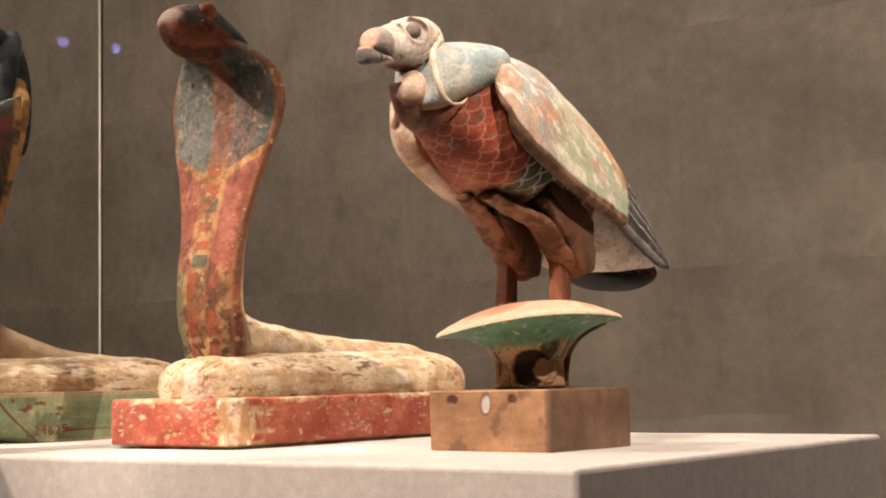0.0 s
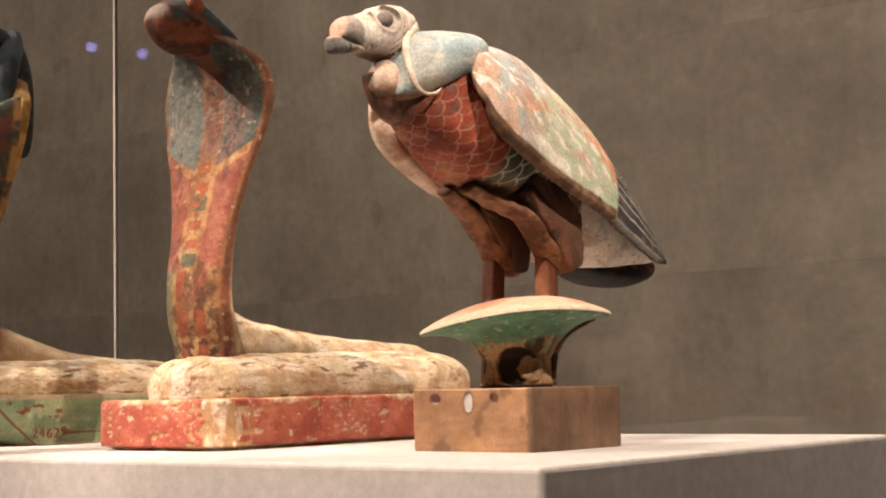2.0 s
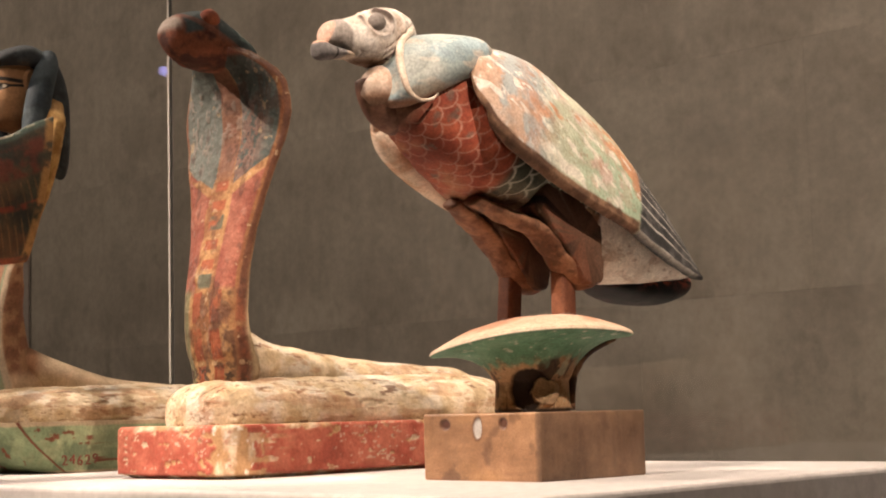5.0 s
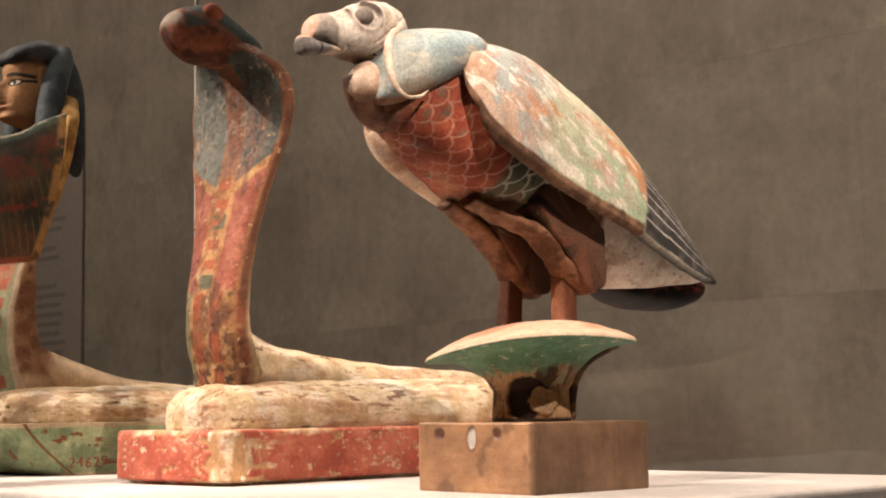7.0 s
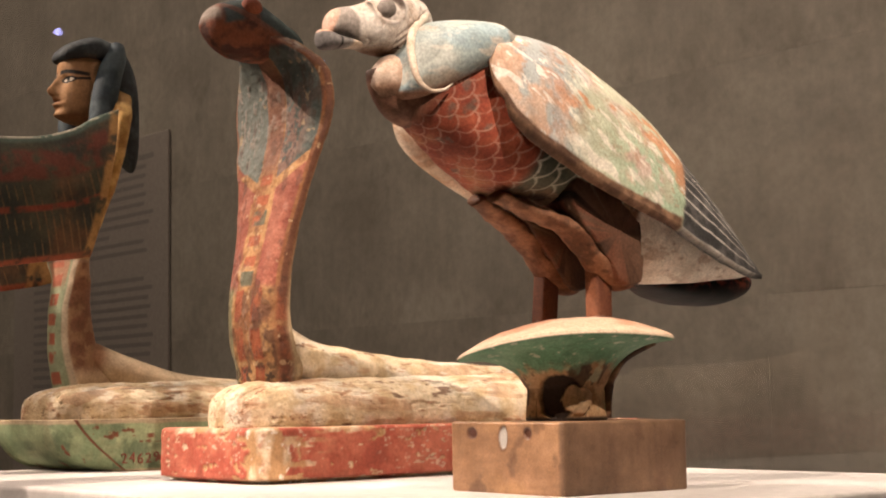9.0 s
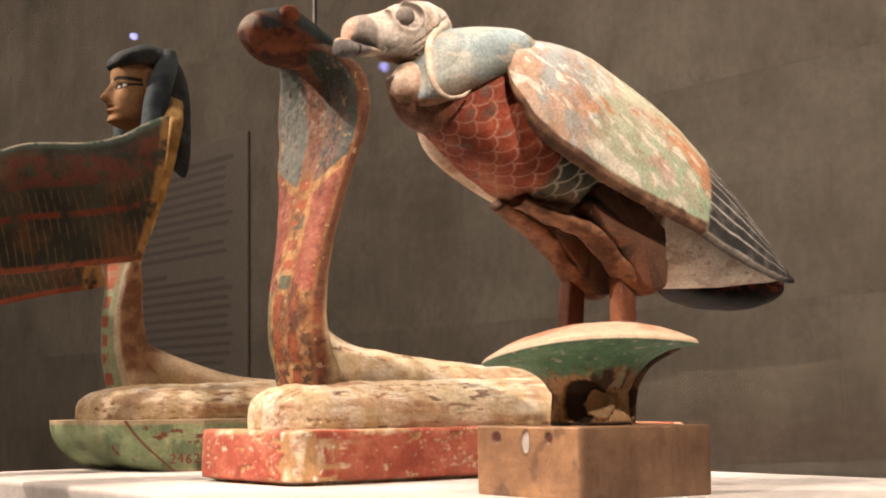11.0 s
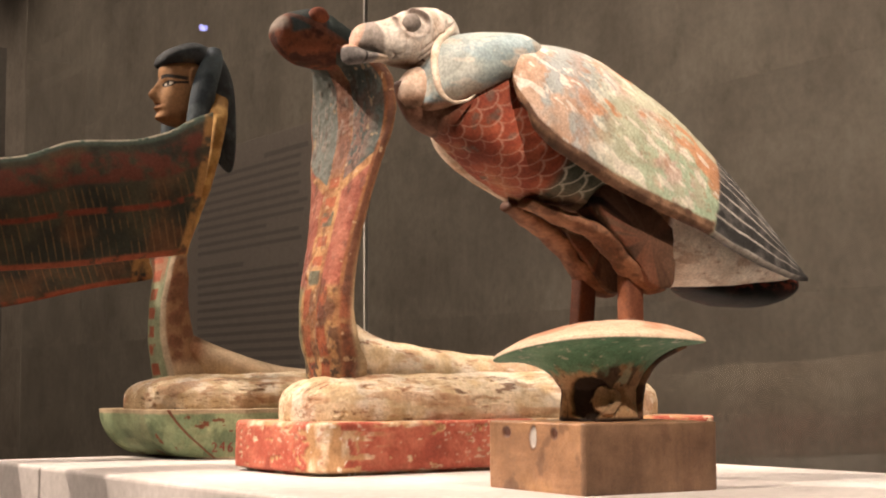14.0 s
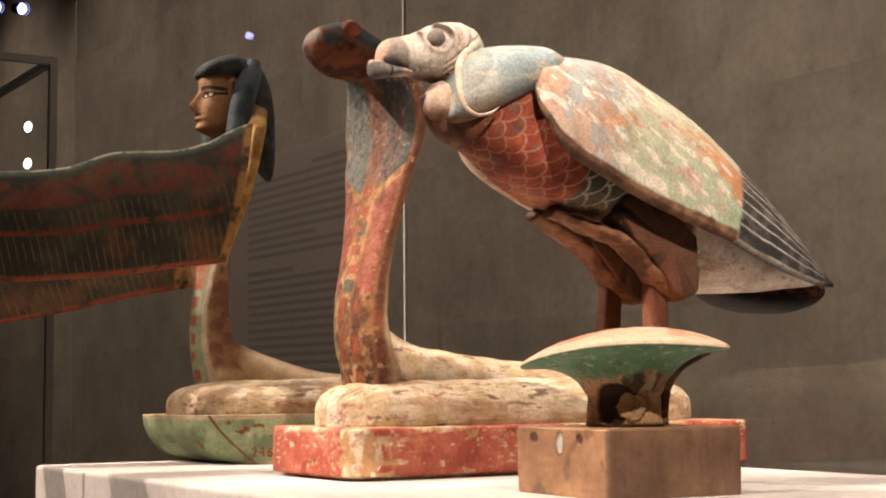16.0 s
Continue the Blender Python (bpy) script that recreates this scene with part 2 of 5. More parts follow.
# ---------------------------------------------------------------- the hall
X0, X1, Y0 = -13.0, 5.0, -5.0
tagged(part("floor", box_bm(X0 - 0.2, X1 + 0.2, Y0 - 0.2, WALL_Y + 0.35, FLOOR - 0.2, FLOOR), FLOORM), "dark polished stone floor of the hall", "floor", kind="structure")
tagged(part("ceiling", box_bm(X0 - 0.2, X1 + 0.2, Y0 - 0.2, WALL_Y + 0.35, CEIL, CEIL + 0.2), CEILM), "dark matt ceiling of the hall", "ceiling", kind="structure")
wall = tagged(part("wall_north", box_bm(X0 - 0.2, X1 + 0.2, WALL_Y + 0.03, WALL_Y + 0.3, FLOOR, CEIL), JOINT), "wall clad in large grey-brown honed stone slabs", "wall", kind="structure")
tagged(part("wall_west", box_bm(X0 - 0.2, X0, Y0, WALL_Y + 0.03, FLOOR, CEIL), WALLM), "plain grey-brown stone wall closing the hall", "wall", kind="structure")
tagged(part("wall_east", box_bm(X1, X1 + 0.2, Y0, WALL_Y + 0.03, FLOOR, CEIL), WALLM), "plain grey-brown stone wall closing the hall", "wall", kind="structure")
tagged(part("wall_south", box_bm(X0, X1, Y0 - 0.2, Y0, FLOOR, CEIL), WALLM), "plain grey-brown stone wall closing the hall", "wall", kind="structure")


# ---------------------------------------------------------------- plinth
def plinth_block(x0, x1, label):
    bm = box_bm(x0, x1, -0.232, 0.552, FLOOR, 0.0, 0.006, 3)
    ob = part("plinth", bm, PLINTH)
    ob.data.polygons.foreach_set("use_smooth", [False] * len(ob.data.polygons))
    return tagged(ob, label, "plinth", "plinth under the figures")


plinth_block(-0.943, 0.172, "long off-white rough plaster plinth carrying painted figures")
plinth_block(-1.180, -0.946, "short off-white plaster end block of the plinth")


# ---------------------------------------------------------------- vulture
VM = -0.088


def scale_lines(a, b, cell_a, cell_b, width):
    """Rows of rounded feathers like fish scales: 1 on their rims."""
    best = np.zeros_like(a)
    row = np.floor(b / cell_b)
    for k in (-1, 0):
        r = row + k
        u = a / cell_a + np.where(np.mod(r, 2) > 0.5, 0.5, 0.0)
        u = 2 * (u - np.floor(u)) - 1
        h = np.sqrt(np.clip(1 - u * u, 0, 1))
        slope = np.clip(np.abs(u) / (h + 0.15) * 2 * cell_b / cell_a, 0, 6)
        d = np.abs(b - (r + h) * cell_b) / np.sqrt(1 + slope ** 2)
        best = np.maximum(best, step(width, width * 0.35, d))
    return best


def vulture():
    s = Sculpt()
    # trunk and tail
    rows = [(-0.150, 0.388, 0.400, 0.010), (-0.146, 0.380, 0.420, 0.018), (-0.130, 0.368, 0.446, 0.031), (-0.095, 0.344, 0.460, 0.050),
            (-0.05, 0.316, 0.455, 0.064), (0.0, 0.299, 0.440, 0.070), (0.05, 0.288, 0.428, 0.073), (0.10, 0.274, 0.412, 0.073),
            (0.15, 0.232, 0.388, 0.070), (0.20, 0.219, 0.352, 0.065), (0.25, 0.2155, 0.328, 0.057), (0.30, 0.221, 0.288, 0.051),
            (0.335, 0.226, 0.255, 0.046), (0.35, 0.230, 0.240, 0.040)]
    P, A = along_y(rows, VM, 420, 420, 2.8)
    slim = 0.45 * step(0.03, -0.07, P[..., 1])      # the far breast falls away behind the folded wing
    P[..., 0] = np.where(P[..., 0] < VM, VM + (P[..., 0] - VM) * (1 - slim), P[..., 0])
    x, y, z = P[..., 0], P[..., 1], P[..., 2]
    P = P + (grainy(P, 45, 4, 4)[..., None] - 0.5) * 0.003
    g1, g2, g3 = grainy(P, 55, 5, 1), grainy(P, 160, 4, 2), grainy(P, 22, 4, 5)
    C = mixc((0.25, 0.052, 0.030), (0.40, 0.105, 0.055), step(0.35, 0.7, g1))
    tail = step(0.130, 0.138, y)
    near = step(0.15, 0.45, (x - VM) / 0.07)
    low = step(-0.003, 0.003, 0.362 - 0.27 * (y + 0.02) - z)
    lowest = step(-0.004, 0.006, (0.306 - 0.10 * (y + 0.02)) - z + 0.01 * (g1 - 0.5))
    C = mixc(C, (0.46, 0.20, 0.10), (1 - near) * step(0.40, 0.60, g3) * 0.8)
    along = (y * 0.80 - z * 0.60) + 0.008 * (g3 - 0.5)
    across = np.where(x > VM, 1, -1) * np.arctan2(np.abs(x - VM) * 1.1, 0.47 - z) * 0.085 + 0.002 * (g1 - 0.5)
    lines = scale_lines(across, along, 0.0155, 0.0120, 0.0010)
    C = mixc(C, (0.16, 0.13, 0.10), step(0.64, 0.70, grainy(P, 32, 4, 6)) * 0.7)
    C = mixc(C, (0.58, 0.33, 0.24), lines * 0.62 * step(0.34, 0.55, g3 + 0.10))
    grn = low * near * step(-0.016, 0.002, y - 0.3 * (z - 0.33))
    C = mixc(C, mixc((0.055, 0.066, 0.05), (0.11, 0.112, 0.08), step(0.4, 0.6, g1)), grn)
    C = mixc(C, (0.55, 0.54, 0.44), scale_lines(across, along, 0.0155, 0.0120, 0.0012) * grn * 0.8)
    C = mixc(C, mixc((0.17, 0.08, 0.045), (0.32, 0.18, 0.105), step(0.4, 0.62, g1)), lowest)
    # brown breast under the crop, deepened in colour for the shade below the head
    shaded_bib = step(-0.098, -0.125, y + 0.35 * (0.385 - z))
    C = mixc(C, mixc((0.13, 0.050, 0.030), (0.22, 0.105, 0.065), step(0.35, 0.6, g1)), shaded_bib)
    # pale flank under the wings
    C = mixc(C, mixc((0.66, 0.56, 0.47), (0.78, 0.72, 0.63), step(0.3, 0.65, g1)), tail)
    C = mixc(C, (0.40, 0.27, 0.19), tail * step(0.60, 0.66, grainy(P, 60, 5, 9, (1, 0.6, 1.5))) * 0.6)
    s.sheet(P, C)
    # blue mantle puffed round the shoulders
    rows = [(-0.1485, 0.388, 0.404, 0.022), (-0.147, 0.384, 0.418, 0.037), (-0.142, 0.381, 0.436, 0.048), (-0.130, 0.381, 0.455, 0.057), (-0.110, 0.388, 0.4630, 0.065),
            (-0.08, 0.402, 0.4685, 0.072), (-0.05, 0.414, 0.4705, 0.071), (-0.03, 0.420, 0.4670, 0.062), (-0.005, 0.422, 0.459, 0.044), (0.02, 0.415, 0.450, 0.028), (0.035, 0.41, 0.425, 0.02)]
    P, A = along_y(rows, VM, 260, 300, 2.5)
    far = (P[..., 0] < VM) * step(-0.07, -0.13, P[..., 1])
    P[..., 0] = np.where(P[..., 0] < VM, VM + (P[..., 0] - VM) * (1 - 0.6 * far), P[..., 0])
    z = P[..., 2]
    g1, g3 = grainy(P, 55, 5, 13), grainy(P, 24, 4, 14)
    mc = mixc((0.33, 0.40, 0.39), (0.46, 0.49, 0.45), step(0.38, 0.62, g3))
    mc = mixc(mc, (0.27, 0.37, 0.41), step(0.55, 0.68, grainy(P, 34, 4, 12, (1, 0.6, 1))) * 0.6)
    mc = mixc(mc, (0.56, 0.48, 0.38), step(0.58, 0.68, g1) * 0.6)
    mc = mixc(mc, (0.66, 0.62, 0.54), step(0.66, 0.70, grainy(P, 80, 4, 15, (1, 0.5, 1.6))) * 0.7)
    # soft shade behind the head, painted on the mantle as dark blue
    nape_shade = step(1.2, 0.85, ((P[..., 1] + 0.129 - 0.5 * (z - 0.44)) / 0.012) ** 2 + ((z - 0.436) / 0.027) ** 2)
    mc = mixc(mc, (0.085, 0.12, 0.14), nape_shade * 0.22)
    mc = mixc(mc, (0.25, 0.13, 0.08), step(-0.55, -0.8, np.sin(A)))
    s.sheet(P, mc)

    # wings
    top = curve([-0.072, -0.070, -0.064, -0.050, -0.025, 0.005, 0.035, 0.06, 0.101, 0.14, 0.18, 0.245, 0.304, 0.340, 0.354],
                [0.424, 0.436, 0.447, 0.455, 0.460, 0.463, 0.464, 0.461, 0.446, 0.427, 0.402, 0.352, 0.298, 0.257, 0.237])
    bot = curve([-0.072, -0.0705, -0.066, -0.056, -0.030, 0.0, 0.057, 0.115, 0.168, 0.217, 0.292, 0.340, 0.354],
                [0.414, 0.400, 0.384, 0.366, 0.346, 0.331, 0.307, 0.288, 0.272, 0.255, 0.237, 0.231, 0.231])
    outer = curve([-0.072, -0.064, -0.04, 0.0, 0.1, 0.16, 0.2, 0.3, 0.354], [0.068, 0.083, 0.090, 0.093, 0.096, 0.095, 0.090, 0.070, 0.052])
    inner = curve([-0.072, -0.045, 0.02, 0.1, 0.354], [0.056, 0.034, 0.012, 0.004, 0.010])
    for side in (1, -1):
        nu, nv = 440, 150
        u = -0.072 + 0.426 * np.linspace(0, 1, nu) ** 1.25
        v = np.linspace(0, 1, nv)
        U, W = np.meshgrid(u, v, indexing="ij")
        th = W * np.pi / 2
        xo, xi = outer(U), inner(U)
        round_ = step(-0.01, 0.09, U)          # full at the shoulder, flatter behind
        X = xi + (xo - xi) * np.sin(th) ** (0.80 + 0.20 * round_)
        Z = bot(U) + (top(U) - bot(U)) * np.cos(th) ** (0.70 + 0.24 * round_)
        O = np.stack([X, U, Z], -1)
        nn = normals_of(O, False)
        nn *= np.sign((nn * np.array([1, 0, 0.6])).sum(-1, keepdims=True))
        thick = (0.014 if side > 0 else 0.028) * step(-0.072, -0.055, U) * step(0.354, 0.335, U) + 0.001
        I = O - nn * thick[..., None]
        lip = O[:, -1:] * 0.5 + I[:, -1:] * 0.5 - np.array([0, 0, 0.004])
        P = np.concatenate([O, lip, I[:, ::-1]], 1)
        g1, g2, g3 = grainy(P, 60, 5, 21), grainy(P, 170, 4, 22), grainy(P, 26, 4, 25, (1, 1, 1))
        y = P[..., 1]
        vv = np.concatenate([W, np.ones((nu, 1)), W[:, ::-1]], 1)
        isin = np.concatenate([np.zeros((nu, nv)), np.ones((nu, nv + 1))], 1)
        a = y + 0.045 * vv                      # bands lean along the feathers
        # feather direction: along the wing and across it
        F = np.stack([0.8 * y - 0.6 * P[..., 2], 0.6 * y + 0.8 * P[..., 2], P[..., 0]], -1)
        lng, wide = (0.42, 1.0, 1.0), (0.8, 1.0, 1.0)
        C = mixc((0.45, 0.31, 0.24), (0.54, 0.44, 0.37), step(0.36, 0.60, g3))
        C = mixc(C, (0.53, 0.32, 0.19), step(0.50, 0.62, grainy(F, 30, 4, 31, wide)) * 0.4)
        stroke = grainy(F, 95, 4, 36, (0.6, 1.5, 1))
        blue = step(-0.055, -0.025, a) * step(0.10, 0.06, a)
        C = mixc(C, (0.36, 0.41, 0.41), blue * step(0.42, 0.50, grainy(F, 26, 4, 33, wide)) * 0.9)
        C = mixc(C, (0.74, 0.71, 0.64), blue * step(0.56, 0.61, stroke) * 0.9)
        mint = step(0.035, 0.085, a)
        C = mixc(C, mixc((0.40, 0.43, 0.31), (0.52, 0.54, 0.41), step(0.40, 0.6, g1)), mint * step(0.38, 0.50, grainy(F, 24, 4, 44, lng) + 0.10 * vv - 0.04) * 0.9)
        C = mixc(C, (0.34, 0.47, 0.33), mint * step(0.45, 0.80, vv) * step(0.40, 0.52, g1) * step(0.06, 0.15, a) * 0.8)
        C = mixc(C, (0.52, 0.24, 0.12), step(0.01, 0.06, a) * step(0.50, 0.55, grainy(F, 34, 4, 41, lng)) * step(1.0, 0.75, vv) * 0.85)
        C = mixc(C, (0.70, 0.66, 0.57), mint * step(0.59, 0.64, grainy(F, 85, 4, 43, (0.5, 1.6, 1))) * 0.75)
        C = mixc(C, (0.34, 0.20, 0.13), step(0.66, 0.70, grainy(F, 120, 4, 45)) * 0.5)
        quill = step(-0.003, 0.003, y - (0.238 - 0.068 * vv + 0.004 * (g1 - 0.5)))
        dk = mixc((0.042, 0.042, 0.042), (0.13, 0.125, 0.12), step(0.45, 0.75, g1))
        ray = np.abs(np.mod(vv ** 0.8 * 15 + 0.03 * np.sin(y * 60), 1) - 0.5)
        dk = mixc(dk, (0.55, 0.52, 0.47), step(0.40, 0.46, ray) * (0.6 + 0.4 * step(0.3, 0.55, g2)) * step(0.345, 0.31, y) * (1 - isin))
        C = mixc(C, dk, quill)
        rim = np.maximum(step(0.011, 0.008, P[..., 2] - bot(y) + 0.006 * (g1 - 0.5)) * (1 - isin), isin * step(0.90, 0.97, vv))
        C = mixc(C, mixc((0.10, 0.055, 0.035), (0.24, 0.14, 0.085), step(0.4, 0.65, g1)), rim * (1 - quill))
        C = mixc(C, mixc((0.40, 0.24, 0.15), CREAM, step(0.4, 0.6, g1)), isin * (1 - rim))
        if side < 0:
            C = mixc(C, mixc((0.44, 0.26, 0.16), (0.64, 0.52, 0.40), step(0.32, 0.55, g1)), step(0.10, 0.02, y))
        P = P + (grainy(P, 70, 4, 51)[..., None] - 0.5) * 0.0012
        P = P * np.array([side, 1, 1]) + np.array([VM, 0, 0])
        P[..., 1] -= (0.009 if side < 0 else 0.0) * step(0.12, 0.0, P[..., 1])
        s.sheet(P, C, closed=True, caps=True)

    # dark tail fan under the wing tips
    rows = [(0.204, 0.219, 0.222, 0.010), (0.220, 0.212, 0.224, 0.026), (0.245, 0.204, 0.226, 0.036), (0.28, 0.1985, 0.230, 0.041), (0.315, 0.198, 0.233, 0.042),
            (0.342, 0.203, 0.236, 0.040), (0.364, 0.212, 0.237, 0.032), (0.376, 0.224, 0.235, 0.012)]
    P, A = along_y(rows, VM - 0.004, 120, 120, 2.4)
    C = mixc((0.004, 0.004, 0.004), (0.022, 0.010, 0.008), step(0.5, 0.75, grainy(P, 60, 4, 61)))
    C = mixc(C, (0.26, 0.05, 0.028), step(0.50, 0.60, grainy(P, 90, 3, 62)) * step(0.012, 0.003, np.abs(P[..., 2] - 0.226)) * 0.9)
    s.sheet(P, C)

    # head with heavy brow and hooked bill
    rows = [(-0.098, 0.458, 0.468, 0.006), (-0.102, 0.444, 0.480, 0.018), (-0.112, 0.434, 0.4875, 0.026), (-0.130, 0.428, 0.491, 0.030),
            (-0.150, 0.427, 0.487, 0.030), (-0.166, 0.428, 0.480, 0.027), (-0.180, 0.431, 0.4735, 0.0225), (-0.190, 0.4345, 0.4695, 0.0185),
            (-0.199, 0.4375, 0.4680, 0.0165), (-0.206, 0.4390, 0.4655, 0.0150), (-0.211, 0.4395, 0.4620, 0.013), (-0.2145, 0.4395, 0.4560, 0.010), (-0.2165, 0.440, 0.446, 0.004)]
    P, A = along_y([tuple(r) for r in rows[::-1]], VM, 230, 200, 2.2)
    x, y, z = P[..., 0], P[..., 1], P[..., 2]
    n = normals_of(P)
    ax = np.abs(x - VM)
    d = np.sqrt((y + 0.161) ** 2 + ((z - 0.468) * 1.05) ** 2)
    socket = step(0.0165, 0.012, d) * step(0.008, 0.014, ax)
    rim = np.exp(-((d - 0.0155) / 0.0028) ** 2) * step(0.008, 0.014, ax)
    mouth = np.exp(-((z - (0.4395 - 0.25 * (y + 0.215))) / 0.0018) ** 2) * step(-0.176, -0.188, y)
    cheek = np.exp(-((y + 0.116 + 0.35 * (z - 0.45)) / 0.003) ** 2) + np.exp(-((y + 0.128 + 0.5 * (z - 0.45)) / 0.002) ** 2) * 0.6
    wrinkle = grainy(P, 90, 4, 71, (1, 1.6, 0.7)) - 0.5
    fold = np.abs(grainy(P, 48, 3, 77, (1, 1.3, 0.8)) - 0.5) * 2
    crease = step(0.10, 0.0, fold) * step(-0.186, -0.178, y)
    brow = np.exp(-((d - 0.0175) / 0.004) ** 2) * step(0.468, 0.478, z) * step(0.006, 0.012, ax)
    slant = z - 0.437 - 0.82 * (y + 0.150)
    lines = sum(np.exp(-((slant - k) / 0.0011) ** 2) for k in (-0.007, -0.001, 0.006)) * step(-0.158, -0.148, y) * step(-0.106, -0.112, y) * step(0.006, 0.012, ax)
    P = P - n * (0.0016 * lines)[..., None]
    P = P + n * (0.0022 * brow - 0.0007 * crease + 0.0004 * rim - 0.0030 * socket - 0.0035 * cheek * step(0.478, 0.462, z) + 0.0022 * wrinkle)[..., None]
    g1 = grainy(P, 70, 4, 72)
    C = mixc((0.52, 0.455, 0.39), (0.63, 0.585, 0.525), step(0.36, 0.62, g1))
    # shade of the skin folds, tinted in as well as carved
    C = mixc(C, (0.26, 0.17, 0.12), crease * 0.30)
    C = mixc(C, (0.38, 0.27, 0.19), step(0.54, 0.68, grainy(P, 50, 4, 73)) * 0.5)
    cere = step(-0.190, -0.194, y + 0.25 * (z - 0.455))
    C = mixc(C, mixc((0.33, 0.295, 0.265), (0.54, 0.36, 0.28), step(-0.2105, -0.2130, y - 0.35 * (z - 0.45) + 0.004 * (g1 - 0.5))), cere)
    # cheek lines and grooves carry their shade in the colour too
    C = mixc(C, (0.17, 0.11, 0.075), np.clip(lines, 0, 1) * 0.55)
    C = mixc(C, (0.13, 0.085, 0.06), np.clip(cheek, 0, 1) * step(0.47, 0.45, z) * 0.45)
    # dark eye outline, stronger above for the shade of the lid
    C = mixc(C, (0.06, 0.04, 0.03), np.clip(rim * 1.3, 0, 1) * (0.45 + 0.5 * step(0.464, 0.474, z)))
    C = mixc(C, (0.16, 0.085, 0.05), step(0.434, 0.428, z) * step(-0.185, -0.175, y))
    s.sheet(P, C)
    J, A = along_y([(-0.2265, 0.4345, 0.4395, 0.003), (-0.2245, 0.4265, 0.4425, 0.0085), (-0.219, 0.4240, 0.4430, 0.0115), (-0.210, 0.4255, 0.4400, 0.0135), (-0.195, 0.4290, 0.4375, 0.0145), (-0.180, 0.431, 0.4355, 0.010)], VM, 90, 90, 2.4)
    gj = grainy(J, 60, 4, 76)
    cj = mixc((0.15, 0.14, 0.135), (0.26, 0.245, 0.235), step(0.4, 0.65, gj))
    cj = mixc(cj, (0.50, 0.41, 0.32), step(-0.197, -0.193, J[..., 1]))
    cj = mixc(cj, (0.50, 0.31, 0.22), step(0.4395, 0.4405, J[..., 2]) * step(-0.205, -0.212, J[..., 1]))
    # bill notch and mouth slit: their darkness is painted, no gap carved
    cj = mixc(cj, (0.02, 0.018, 0.017), step(0.0016, 0.0008, np.abs(J[..., 1] + 0.2075)) * 0.9)
    cj = mixc(cj, (0.02, 0.018, 0.017), step(0.0015, 0.0007, np.abs(J[..., 2] - 0.4365)) * step(-0.206, -0.203, J[..., 1]) * step(-0.180, -0.184, J[..., 1]))
    s.sheet(J, cj)
    for side in (1, -1):
        E_ = blob((VM + side * 0.0215, -0.161, 0.4675), (0.0085, 0.0098, 0.0096), 30, 40)
        s.sheet(E_, flat_colour(E_, (0.21, 0.185, 0.165), 0.3, 200))

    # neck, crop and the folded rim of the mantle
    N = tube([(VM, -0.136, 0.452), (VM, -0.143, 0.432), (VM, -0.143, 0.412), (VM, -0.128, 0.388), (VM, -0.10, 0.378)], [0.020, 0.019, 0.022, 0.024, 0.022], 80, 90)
    # brown throat, with the shade under the chin put into its colour
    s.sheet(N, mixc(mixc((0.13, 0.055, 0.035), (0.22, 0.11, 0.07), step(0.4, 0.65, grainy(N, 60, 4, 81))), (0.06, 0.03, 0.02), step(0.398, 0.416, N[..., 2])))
    B = blob((VM + 0.007, -0.146, 0.405), (0.021, 0.019, 0.022), 60, 80)
    B += (grainy(B, 60, 4, 84)[..., None] - 0.5) * 0.004
    s.sheet(B, mixc(mixc((0.22, 0.12, 0.075), (0.34, 0.20, 0.13), step(0.35, 0.6, grainy(B, 50, 4, 82))), mixc((0.44, 0.31, 0.23), (0.58, 0.46, 0.37), step(0.35, 0.6, grainy(B, 50, 4, 82))), step(0.392, 0.404, B[..., 2])))
    for side in (1,):
        R = tube([(VM, -0.104, 0.473), (VM + side * 0.014, -0.106, 0.472), (VM + side * 0.024, -0.118, 0.464), (VM + side * 0.029, -0.136, 0.446), (VM + side * 0.037, -0.144, 0.424),
                  (VM + side * 0.045, -0.146, 0.404), (VM + side * 0.050, -0.141, 0.391), (VM + side * 0.053, -0.131, 0.3865), (VM + side * 0.055, -0.119, 0.3890), (VM + side * 0.054, -0.108, 0.3960)],
                 [0.002, 0.0036, 0.0046, 0.0046, 0.0042, 0.0034, 0.0025, 0.0019, 0.0015, 0.001], 260, 40)
        s.sheet(R, mixc((0.50, 0.40, 0.31), (0.65, 0.57, 0.47), step(0.35, 0.6, grainy(R, 60, 4, 83))))

    # thighs cut as slabs, and the peg legs
    for side, xo in ((1, 0.044), (-1, -0.033)):
        prof = [(0.036, 0.302), (0.055, 0.326), (0.10, 0.332), (0.133, 0.322), (0.1395, 0.285), (0.1405, 0.250), (0.1400, 0.224), (0.136, 0.212),
                (0.122, 0.2095), (0.109, 0.214), (0.096, 0.228), (0.082, 0.245), (0.058, 0.268)]
        k = len(prof)
        t = np.linspace(0, k, 220, endpoint=False)
        loop = np.array([curve(range(k + 5), [prof[(i - 2) % k][c] for i in range(k + 5)])(t + 2) for c in (0, 1)]).T
        cen = loop.mean(0)
        w = np.linspace(-1, 1, 60)
        shrink = 0.93 + 0.07 * (1 - np.abs(w) ** 6) ** 0.5
        P = np.zeros((60, 220, 3))
        P[..., 0] = (w * 0.022)[:, None] + VM + xo
        yz = cen + (loop - cen)[None] * shrink[:, None, None]
        P[..., 1], P[..., 2] = yz[..., 0], yz[..., 1]
        P += (grainy(P, 55, 4, 91)[..., None] - 0.5) * 0.004
        g = grainy(P, 60, 4, 92)
        C = mixc((0.070, 0.040, 0.027), (0.15, 0.085, 0.055), step(0.4, 0.65, g))
